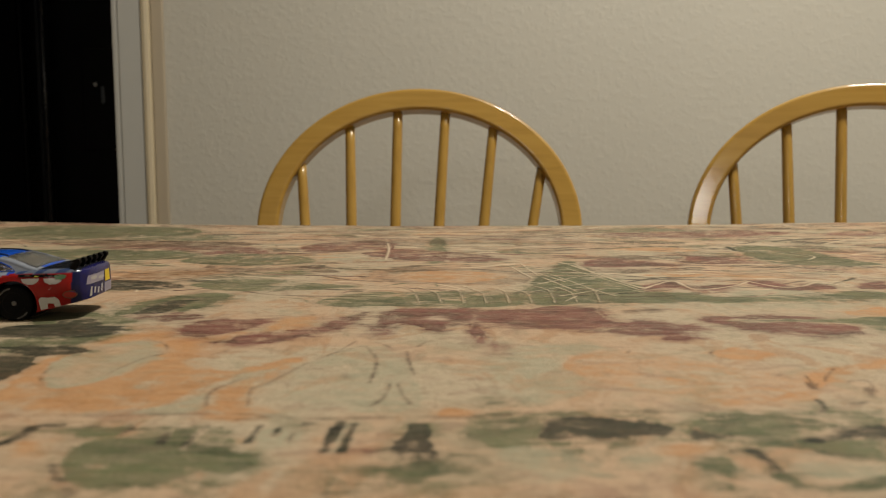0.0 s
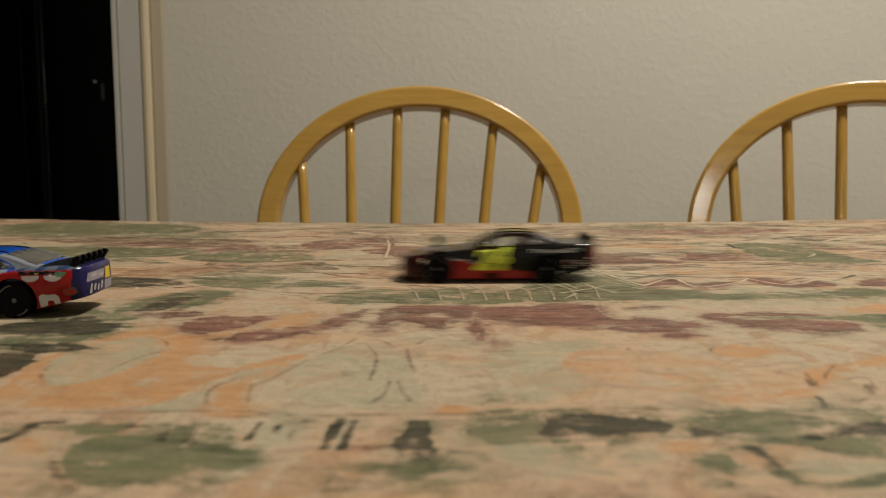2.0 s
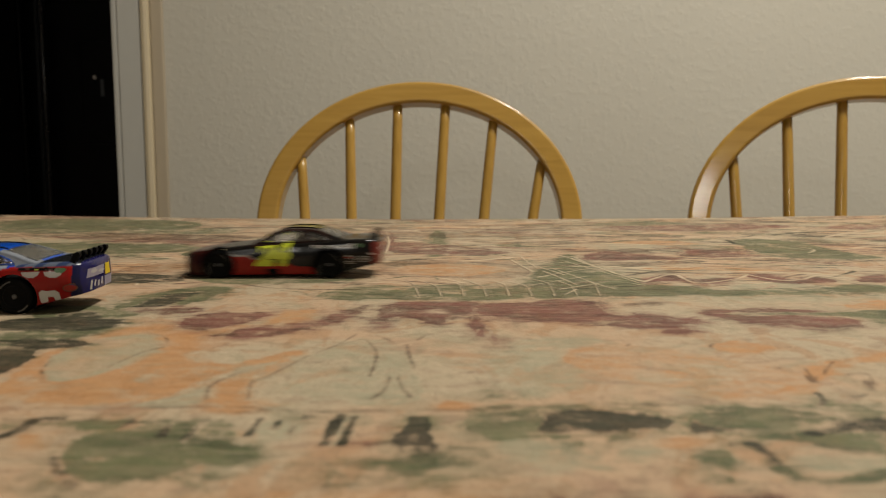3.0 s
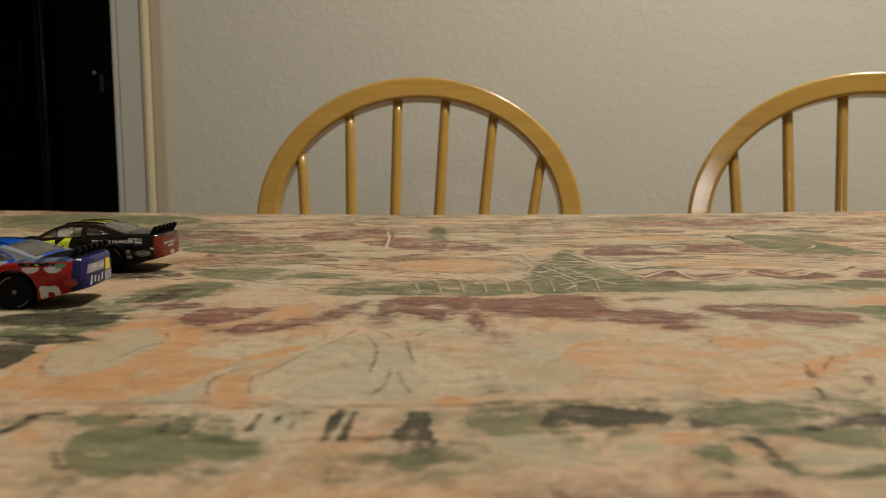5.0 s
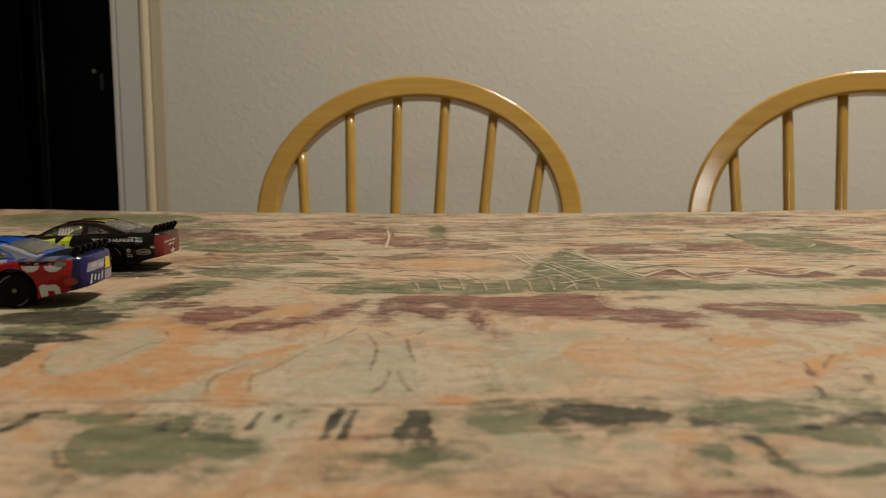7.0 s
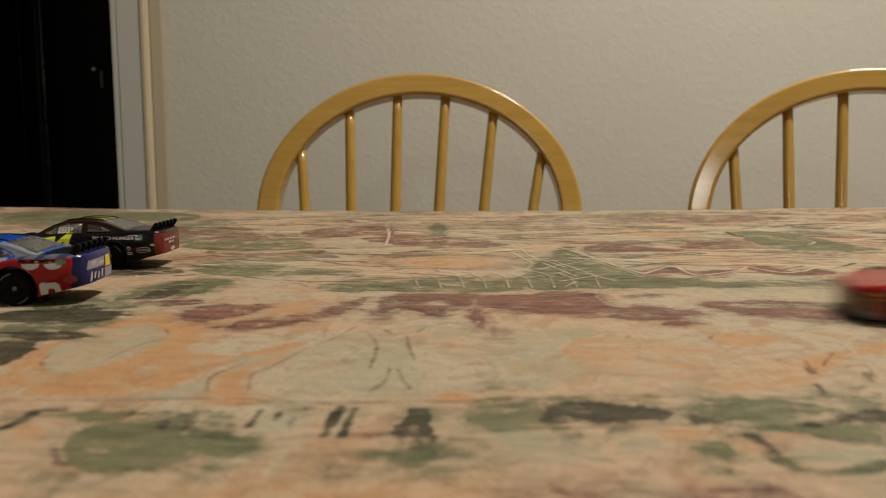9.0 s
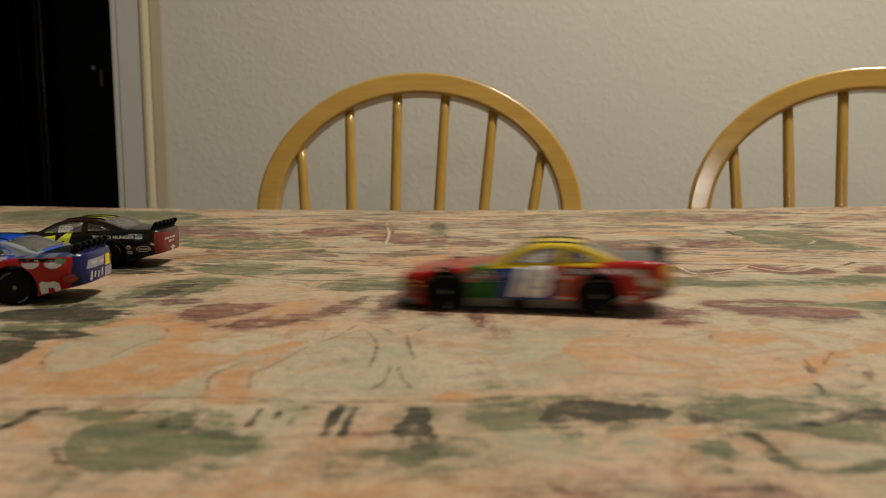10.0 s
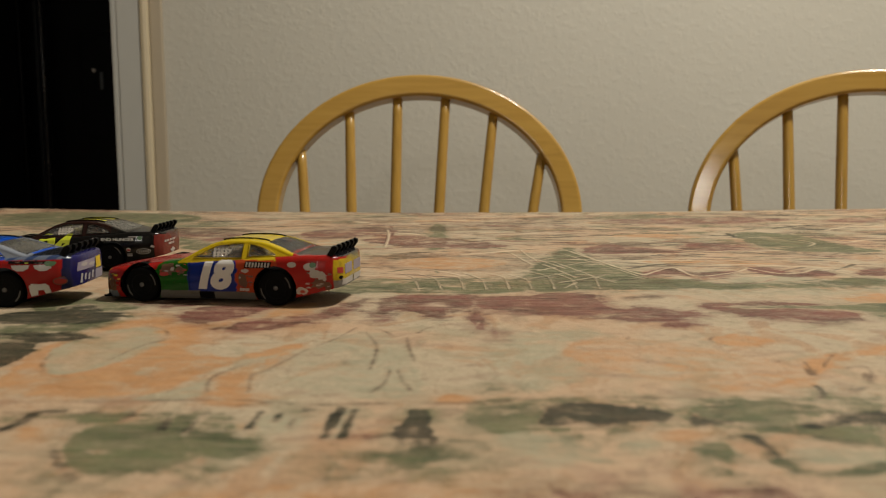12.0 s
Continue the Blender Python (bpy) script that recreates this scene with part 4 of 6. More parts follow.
fill("g", 0.81, (0.1133, 0.5774), (0.1466, 0.6097), (0.1781, 0.5945), (0.1564, 0.5636))
fill("m", 0.65, (0.2514, 0.5271), (0.2953, 0.5588), (0.3213, 0.5553), (0.3025, 0.5225))
fill("g", 0.81, (-0.2980, 0.5147), (-0.3159, 0.5756), (-0.2638, 0.5730), (-0.2092, 0.5305), (-0.2358, 0.5033))
fill("m", 0.72, (-0.2039, 0.4345), (-0.1848, 0.4679), (-0.1244, 0.4622), (-0.0953, 0.4234), (-0.1365, 0.4059), (-0.1779, 0.4113))
fill("g", 0.81, (-0.1307, 0.3801), (-0.1187, 0.4173), (-0.0805, 0.4117), (-0.0631, 0.3801), (-0.0934, 0.3660))
fill("k", 0.50, (-0.1382, 0.3185), (-0.1267, 0.3528), (-0.0965, 0.3571), (-0.0776, 0.3329), (-0.0956, 0.3185))
fill("g", 0.81, (-0.0998, 0.3021), (-0.0814, 0.3185), (-0.0509, 0.3052), (-0.0317, 0.2960), (-0.0565, 0.2873), (-0.0821, 0.2873))
fill("g", 0.68, (-0.2176, 0.5044), (-0.1816, 0.5418), (-0.1413, 0.5257), (-0.1491, 0.4996))
stroke("c", 0.90, 0.0010, (-0.0195, 0.3117), (-0.0032, 0.3052), (0.0078, 0.2901))
stroke("c", 0.90, 0.0010, (-0.0294, 0.2739), (-0.0112, 0.2791), (0.0100, 0.2930))
stroke("c", 0.90, 0.0007, (-0.0187, 0.2990), (-0.0116, 0.2873), (-0.0081, 0.2593))
stroke("k", 0.80, 0.0005, (-0.0176, 0.2960), (-0.0108, 0.2831), (-0.0075, 0.2581))
stroke("c", 0.90, 0.0007, (-0.0097, 0.2960), (-0.0029, 0.2818), (-0.0004, 0.2593))
stroke("k", 0.80, 0.0005, (-0.0087, 0.2930), (-0.0023, 0.2778), (0.0002, 0.2581))
stroke("c", 0.90, 0.0007, (-0.0009, 0.2930), (0.0056, 0.2873), (0.0073, 0.2593))
stroke("k", 0.80, 0.0005, (0.0000, 0.2901), (0.0061, 0.2831), (0.0079, 0.2581))
stroke("c", 0.90, 0.0007, (0.0080, 0.2990), (0.0139, 0.2818), (0.0151, 0.2593))
stroke("k", 0.80, 0.0005, (0.0088, 0.2960), (0.0143, 0.2778), (0.0156, 0.2581))
stroke("c", 0.90, 0.0007, (0.0167, 0.2960), (0.0227, 0.2873), (0.0228, 0.2593))
stroke("k", 0.80, 0.0005, (0.0174, 0.2930), (0.0230, 0.2831), (0.0233, 0.2581))
stroke("c", 0.90, 0.0007, (0.0253, 0.2930), (0.0306, 0.2818), (0.0306, 0.2593))
stroke("k", 0.80, 0.0005, (0.0259, 0.2901), (0.0308, 0.2778), (0.0310, 0.2581))
stroke("c", 0.90, 0.0007, (0.0347, 0.2990), (0.0398, 0.2873), (0.0383, 0.2593))
stroke("k", 0.80, 0.0005, (0.0352, 0.2960), (0.0399, 0.2831), (0.0387, 0.2581))
stroke("c", 0.90, 0.0007, (0.0432, 0.2960), (0.0474, 0.2818), (0.0460, 0.2593))
stroke("k", 0.80, 0.0005, (0.0436, 0.2930), (0.0474, 0.2778), (0.0464, 0.2581))
stroke("c", 0.90, 0.0007, (0.0515, 0.2930), (0.0569, 0.2873), (0.0538, 0.2593))
stroke("k", 0.80, 0.0005, (0.0518, 0.2901), (0.0567, 0.2831), (0.0541, 0.2581))
stroke("c", 0.90, 0.0008, (0.0421, 0.3220), (0.0500, 0.2845))
stroke("c", 0.90, 0.0008, (0.0472, 0.3329), (0.0558, 0.2930), (0.0624, 0.2739))
stroke("c", 0.90, 0.0008, (0.0572, 0.3571), (0.0686, 0.3117), (0.0740, 0.2873))
stroke("c", 0.90, 0.0008, (0.0634, 0.3753), (0.0682, 0.3329))
stroke("c", 0.90, 0.0008, (0.0373, 0.3021), (0.0658, 0.3329), (0.0790, 0.3367))
stroke("c", 0.90, 0.0008, (0.0331, 0.2845), (0.0581, 0.3052))
stroke("c", 0.90, 0.0008, (0.0420, 0.2739), (0.0639, 0.2901), (0.0747, 0.2818))
stroke("c", 0.90, 0.0008, (0.0382, 0.3528), (0.0495, 0.3085))
stroke("c", 0.90, 0.0008, (0.0378, 0.3753), (0.0410, 0.3329))
stroke("c", 0.90, 0.0008, (0.0324, 0.3615), (0.0373, 0.3220))
stroke("c", 0.90, 0.0008, (0.0482, 0.2739), (0.0421, 0.2616))
fill("g", 1.22, (-0.0480, 0.1160), (-0.0330, 0.1175), (-0.0290, 0.1130), (-0.0380, 0.1060), (-0.0500, 0.1070))
fill("g", 1.15, (-0.0160, 0.1120), (0.0040, 0.1140), (0.0050, 0.1080), (-0.0060, 0.1050), (-0.0170, 0.1070))
fill("d", 1.15, (0.0180, 0.1330), (0.0300, 0.1350), (0.0400, 0.1310), (0.0370, 0.1250), (0.0240, 0.1240))
fill("g", 1.08, (0.0450, 0.1330), (0.0640, 0.1360), (0.0700, 0.1300), (0.0560, 0.1250), (0.0460, 0.1270))
fill("d", 0.94, (0.0660, 0.1290), (0.0800, 0.1310), (0.0820, 0.1250), (0.0700, 0.1230))
fill("g", 1.08, (-0.335, 0.560), (-0.250, 0.520), (-0.180, 0.540), (-0.200, 0.600), (-0.300, 0.620))
fill("g", 1.01, (-0.270, 0.400), (-0.200, 0.380), (-0.130, 0.395), (-0.150, 0.430), (-0.240, 0.440))
fill("k", 0.70, (-0.240, 0.470), (-0.170, 0.455), (-0.110, 0.470), (-0.150, 0.495))
fill("d", 1.15, (-0.128, 0.214), (-0.108, 0.222), (-0.088, 0.216), (-0.094, 0.205), (-0.116, 0.202))
fill("m", 0.78, (-0.100, 0.236), (-0.084, 0.240), (-0.072, 0.232), (-0.088, 0.226))
fill("d", 1.08, (-0.112, 0.190), (-0.098, 0.194), (-0.086, 0.188), (-0.098, 0.182))
fill("d", 0.81, (-0.180, 0.300), (-0.140, 0.285), (-0.100, 0.295), (-0.130, 0.315))
build_cloth()


# ---- bow-back chairs behind the table ----
CHAIR_TOP, BOW_MID, BOW_A = 0.898, 0.722, 0.189


def bow_path():
    """The bow's centre line in the back's plane (x, z), from the seat up and over to the seat again."""
    b = CHAIR_TOP - 0.013 - BOW_MID
    pts = [(-0.165, 0.452), (-0.174, 0.52), (-0.184, 0.60), (-0.192, 0.67)]
    pts += [(-BOW_A * math.cos(a), BOW_MID + b * math.sin(a)) for a in (math.pi * k / 48 for k in range(49))]
    return pts + [(-x, z) for x, z in reversed(pts[:4])]


def bow_section(wide, deep, r=0.0038):
    """A bar with flat faces and rounded edges: 24 (u, w) pairs."""
    out = []
    for k, (su, sw) in enumerate(((1, 1), (-1, 1), (-1, -1), (1, -1))):
        cu, cw = su * (wide / 2 - r), sw * (deep / 2 - r)
        arc = [math.pi / 2 * (k + j / 3) for j in range(4)]
        ring = [(cu + r * math.cos(a), cw + r * math.sin(a), -math.sin(a), math.cos(a)) for a in arc]
        u, w, tu, tw = ring[0]
        out.append((u - 0.0010 * tu, w - 0.0010 * tw))
        out += [(u, w) for u, w, _, _ in ring]
        u, w, tu, tw = ring[-1]
        out.append((u + 0.0010 * tu, w + 0.0010 * tw))
    return out


def bow_mesh(lean, wide=0.0265, deep=0.027):
    bm = bmesh.new()
    outline = bow_section(wide, deep)
    pts = [Vector((x, z)) for x, z in bow_path()]
    rings = []
    for i, p in enumerate(pts):
        d = (pts[min(i + 1, len(pts) - 1)] - pts[max(i - 1, 0)]).normalized()
        nrm = Vector((-d.y, d.x))
        ring = []
        for u, w in outline:
            q = p + nrm * u
            ring.append(bm.verts.new((q.x, (q.y - CHAIR_TOP) * lean + w, q.y - w * lean)))
        rings.append(ring)
    for a, b in zip(rings, rings[1:]):
        for k in range(24):
            bm.faces.new((a[k], a[(k + 1) % 24], b[(k + 1) % 24], b[k]))
    bm.faces.new(rings[0])
    bm.faces.new(rings[-1][::-1])
    return bm


def build_chair(x, y, turn, degrees_back, fan, skew):
    """x, y: the place of the bow's top."""
    lean = math.tan(radians(degrees_back))
    thing = empty("dining_chair", x, y, 0.0, "golden oak bow-back dining chair with six spindles", "chair", "chairs at the table", turn)
    part("bow", bow_mesh(lean), OAK_X, thing, smooth=True)
    b = CHAIR_TOP - 0.013 - BOW_MID
    for k in range(6):
        f = k - 2.5
        top = 0.0612 * f + 0.002
        z = BOW_MID + (b - 0.004) * math.sqrt(1 - (top / (BOW_A - 0.006)) ** 2)
        low = fan * f + skew
        path = [(low + (top - low) * s, (0.452 + (z - 0.452) * s - CHAIR_TOP) * lean, 0.452 + (z - 0.452) * s) for s in (0, 0.2, 0.4, 0.6, 0.8, 0.93, 1)]
        part("spindle", tube(path, lambda s: 0.0080 - 0.0020 * s, 14), OAK_Z, thing, smooth=True)
    back = (0.452 - CHAIR_TOP) * lean
    bm = bmesh.new()
    n = 40
    lo, hi, mid = [], [], []
    for k in range(n):
        a = 2 * math.pi * k / n
        ux = math.copysign(abs(math.cos(a)) ** 0.7, math.cos(a)) * 0.215
        uy = math.copysign(abs(math.sin(a)) ** 0.7, math.sin(a)) * 0.205
        lo.append(bm.verts.new((ux * 0.9, back - 0.17 + uy * 0.9, 0.418)))
        mid.append(bm.verts.new((ux, back - 0.17 + uy, 0.434)))
        hi.append(bm.verts.new((ux * 0.96, back - 0.17 + uy * 0.96, 0.45)))
    for a, c in ((lo, mid), (mid, hi)):
        for k in range(n):
            bm.faces.new((a[k], a[(k + 1) % n], c[(k + 1) % n], c[k]))
    bm.faces.new(lo[::-1])
    bm.faces.new(hi)
    part("seat", bm, OAK_X, thing)
    feet = {}
    for sx in (-1, 1):
        for sy in (-1, 1):
            p0 = Vector((sx * 0.15, back - 0.17 + sy * 0.13, 0.42))
            p1 = Vector((sx * 0.205, back - 0.17 + sy * 0.20, 0.0))
            feet[sx, sy] = (p0, p1)
            part("leg", tube([p0.lerp(p1, s) for s in (0, 0.25, 0.5, 0.75, 1)], lambda s: 0.013 + 0.008 * math.sin(math.pi * min(1, s * 1.1)), 14), OAK_Z, thing, smooth=True)
    for sx in (-1, 1):
        a, c = feet[sx, -1], feet[sx, 1]
        part("stretcher", tube([a[0].lerp(a[1], 0.55), c[0].lerp(c[1], 0.55)], 0.010, 12), OAK_X, thing, smooth=True)
    a, c = feet[-1, -1], feet[1, -1]
    part("stretcher", tube([a[0].lerp(a[1], 0.40), c[0].lerp(c[1], 0.40)], 0.010, 12), OAK_X, thing, smooth=True)
    return thing


build_chair(-0.029, 1.0, 0.0, 12.5, 0.0432, -0.013)
build_chair(0.5075, 0.930, -15.0, 7.5, 0.0480, -0.001)


# ---- toy stock cars, 1:64; lengths in millimetres, x toward the nose, the origin midway between the axles ----
MM = 0.001
AXLE_F, AXLE_R, WHEEL_R, LENGTH = 14.4, 57.8, 5.5, 78.0
NOSE_X = 36.85


def curve(s, table):
    xs = [a for a, _ in table]
    vs = [b for _, b in table]
    return float(np.interp(s, xs, vs))


def half_width(s):
    return curve(s, ((0, 8.0), (0.6, 10.3), (1.8, 12.4), (4, 14.0), (8, 15.1), (14, 15.5), (28, 15.0), (46, 15.0), (58, 15.5), (68, 15.4), (71, 15.1), (73.5, 14.5), (75.3, 13.7), (76.6, 12.6), (77.5, 11.0), (78, 8.8)))


def deck_height(s):
    return curve(s, ((0, 8.6), (0.8, 9.5), (2.5, 10.2), (6, 10.8), (15, 12.0), (28, 13.5), (45, 14.1), (58, 14.9), (67, 15.5), (74, 15.6), (78, 15.0)))


def sill_height(s):
    return curve(s, ((0, 1.3), (12, 1.5), (60, 1.8), (66, 3.2), (72, 4.7), (78, 6.0)))


def roof_height(s):
    return curve(s, ((26.5, 12.9), (30, 14.9), (33, 16.6), (36, 18.1), (38.5, 18.9), (41, 19.3), (45, 19.5), (49, 19.45), (52, 19.15), (55, 18.5), (58, 17.5), (61, 16.4), (63.5, 15.6), (65, 15.2)))


BULGE = 0.085


def section(w, z0, z1, shoulder, lean, side_n, arc_n, top_n, bulge=BULGE):
    """Half a section from the sill up and over to the middle: (y, z) pairs."""
    pts = []
    r = min(shoulder, (z1 - z0) * 0.6)
    for i in range(side_n + 1):
        f = i / side_n
        z = z0 + (z1 - r - z0) * f
        pts.append((w * (1.0 - bulge * ((f - 0.62) / 0.62) ** 2) - lean * (z - z0), z))
    y1 = pts.pop()[0]
    for i in range(arc_n):
        a = math.pi / 2 * i / arc_n
        pts.append((y1 - r + r * math.cos(a), z1 - r + r * math.sin(a)))
    for i in range(top_n + 1):
        f = i / top_n
        pts.append(((y1 - r) * (1 - f), z1 + 0.35 * (1 - (1 - f) ** 2)))
    return pts


def inside(u, v, outline):
    """Whether (u, v) lies within the closed outline."""
    hit = False
    for (ua, va), (ub, vb) in zip(outline, outline[1:] + outline[:1]):
        if (va > v) != (vb > v) and u < ua + (v - va) * (ub - ua) / (vb - va):
            hit = not hit
    return hit


def shell(stations, half, livery, wheel_cut, opening=None):
    """Lofts half-sections, mirrored, into one skin and colours it by livery(s, y, z)."""
    bm = bmesh.new()
    grid, places = [], {}
    for s in stations:
        h = half(s)
        ring = [(y, z) for y, z in h] + [(-y, z) for y, z in reversed(h[:-1])]
        row = []
        for y, z in ring:
            v = bm.verts.new((NOSE_X - s, y, z))
            places[v] = (s, y, z)
            row.append(v)
        grid.append(row)
    gone = set()
    if wheel_cut:
        for v, (s, y, z) in places.items():
            if abs(y) > 8.0 and min(math.hypot(s - a, z - WHEEL_R) for a in (AXLE_F, AXLE_R)) < 6.8:
                gone.add(v)
    for a, b in zip(grid, grid[1:]):
        for k in range(len(a) - 1):
            quad = (a[k], a[k + 1], b[k + 1], b[k])
            mid = [sum(places[v][c] for v in quad) / 4 for c in range(3)]
            if not all(v in gone for v in quad) and not (opening and opening(*mid)):
                bm.faces.new(quad)
    bm.faces.new(grid[0])
    bm.faces.new(grid[-1][::-1])
    for v in gone:
        s, y, z = places[v]
        a = min((AXLE_F, AXLE_R), key=lambda q: abs(q - s))
        d = max(1e-6, math.hypot(s - a, z - WHEEL_R))
        k = 6.8 / d
        v.co.x, v.co.z = NOSE_X - (a + (s - a) * k), WHEEL_R + (z - WHEEL_R) * k
    for v in [v for v in bm.verts if not v.link_faces]:
        places.pop(v)
        bm.verts.remove(v)
    bm.verts.ensure_lookup_table()
    colours = []
    for v in bm.verts:
        colours += [*livery(*places[v]), 1.0]
    for v in bm.verts:
        v.co *= MM
    return bm, colours


def coloured(name, bm, colours, parent):
    ob = part(name, bm, ENAMEL, parent, smooth=True)
    att = ob.data.color_attributes.new("livery", "FLOAT_COLOR", "POINT")
    att.data.foreach_set("color", colours)
    return ob


def on_side(sign, out=0.0):
    """Places (s, z) of a decal on the car's flank."""
    def to(s, z, w):
        z0, z1 = sill_height(s), deck_height(s) - 2.2
        f = min(1.0, max(0.0, (z - z0) / (z1 - z0)))
        y = half_width(s) * (1.0 - BULGE * ((f - 0.62) / 0.62) ** 2) + 0.05 + out + w
        over = min(2.1, max(0.0, z - z1))
        y -= 2.2 - math.sqrt(2.2 ** 2 - over ** 2)
        return ((NOSE_X - s) * MM, sign * y * MM, z * MM)
    return to


def on_tail(out=0.0):
    """Places (y, z) of a decal on the rounded tail."""
    steps = [68 + 10 * k / 100 for k in range(101)]
    widths = [half_width(q) for q in steps]

    def to(y, z, w):
        z0, z1 = 5.6, 13.0
        f = min(1.0, max(0.0, (z - z0) / (z1 - z0)))
        full = abs(y) / (1.0 - BULGE * ((f - 0.62) / 0.62) ** 2)
        s = LENGTH if full <= widths[-1] else float(np.interp(-full, [-q for q in widths], steps))
        return ((NOSE_X - s - 0.05 - out - w) * MM, y * MM, z * MM)
    return to


def window_y(z):
    return 13.75 - 0.52 * (z - 13.4)


def on_window(sign, out=0.0):
    def to(s, z, w):
        return ((NOSE_X - s) * MM, sign * (window_y(z) + 0.05 + out + w) * MM, z * MM)
    return to


def oval(cx, cy, rx, ry, n=20):
    return [(cx + rx * math.cos(2 * math.pi * k / n), cy + ry * math.sin(2 * math.pi * k / n)) for k in range(n)]


def block(x0, x1, y0, y1):
    return [(x0, y0), (x1, y0), (x1, y1), (x0, y1)]


def lettering(name, text, size, slant, to, material, parent, thick=0.08, stretch=1.0, heavy=0.042):
    """Text as a mesh on a surface; to(u, v, w) in millimetres."""
    data = bpy.data.curves.new(name, "FONT")
    data.body, data.size, data.shear, data.align_x, data.align_y = text, size, slant, "CENTER", "CENTER"
    data.space_character = 0.9 if heavy > 0.05 else 1.0
    data.extrude, data.offset = thick / 2, size * heavy
    tmp = new(name, data)
    me = bpy.data.meshes.new_from_object(tmp)
    bpy.data.objects.remove(tmp)
    bm = bmesh.new()
    bm.from_mesh(me)
    for k in range(1, 12):
        cut = size * (k / 12 - 0.5)
        bmesh.ops.bisect_plane(bm, geom=bm.verts[:] + bm.edges[:] + bm.faces[:], plane_co=(0, cut, 0), plane_no=(0, 1, 0))
    bm.to_mesh(me)
    bm.free()
    for v in me.vertices:
        v.co = Vector(to(v.co.x * stretch, v.co.y, v.co.z + thick / 2))
    me.materials.clear()
    me.materials.append(material)
    ob = new(name, me)
    ob.parent = parent
    return ob


def build_wheel(parent, s, sign):
    hub = new("wheel")
    hub.parent = parent
    hub.matrix_basis = pose((NOSE_X - s) * MM, sign * 12.1 * MM, WHEEL_R * MM)
    r = WHEEL_R

    def turned(profile):
        return lathe([(a * MM, sign * b * MM) for a, b in profile], 36)
    part("tyre", turned([(3.3, -2.2), (5.0, -2.3), (5.45, -1.9), (r, -1.2), (r, 1.3), (5.4, 2.1), (5.0, 2.45), (4.2, 2.5), (3.35, 2.2)]), RUBBER, hub, smooth=True)
    part("rim", turned([(3.4, -1.9), (3.4, 2.25), (3.1, 2.3), (2.9, 1.3), (1.5, 1.0), (1.2, 1.5), (0.5, 1.6)]), RIM, hub, smooth=True)
    part("hub_nut", turned([(0.7, 1.2), (0.7, 2.3), (0.4, 2.5)]), STEEL, hub, smooth=True)
    for k in range(5):
        a = 2 * math.pi * k / 5
        part("spoke", slab(block(1.0, 3.1, -0.42, 0.42), 0.35 * MM, lambda u, v, w: ((u * math.cos(a) - v * math.sin(a)) * MM, sign * (1.45 * MM + w), (u * math.sin(a) + v * math.cos(a)) * MM)), RIM, hub)
    for k in range(2):
        a0 = math.pi * k + 0.6
        arc = [(4.75 * math.cos(a0 + i * 0.1), 4.75 * math.sin(a0 + i * 0.1)) for i in range(9)] + [(4.35 * math.cos(a0 + i * 0.1), 4.35 * math.sin(a0 + i * 0.1)) for i in range(8, -1, -1)]
        part("tyre_mark", slab(arc, 0.05 * MM, lambda u, v, w: (u * MM, sign * (2.5 * MM + w), v * MM)), MARK, hub)
    return hub


SIDE_WINDOW = [(31.4, 14.1), (33.2, 15.3), (36.0, 16.9), (39.0, 18.0), (42.0, 18.35), (46.9, 18.45), (46.8, 14.35)]
QUARTER_WINDOW = [(48.6, 14.7), (48.7, 18.35), (51.2, 18.1), (54.0, 17.3), (56.4, 16.2), (57.8, 15.2)]
SCREEN = (27.8, 38.0, 1.5, 2.1)
REAR_SCREEN = (53.8, 63.3, 2.0, 1.6)


def cabin_opening(s, y, z):
    """Where the cabin's skin is open for a window."""
    if abs(y) > window_y(z) - 0.7:
        return inside(s, z, SIDE_WINDOW) or inside(s, z, QUARTER_WINDOW)
    for sa, sb, ia, ib in (SCREEN, REAR_SCREEN):
        if sa < s < sb and abs(y) < window_y(z) - (ia + (ib - ia) * (s - sa) / (sb - sa)) and z > deck_height(s) - 0.4:
            return True
    return False


def pane(name, bm, material, parent):
    ob = part(name, bm, material, parent, smooth=True)
    ob.visible_shadow = False
    return ob


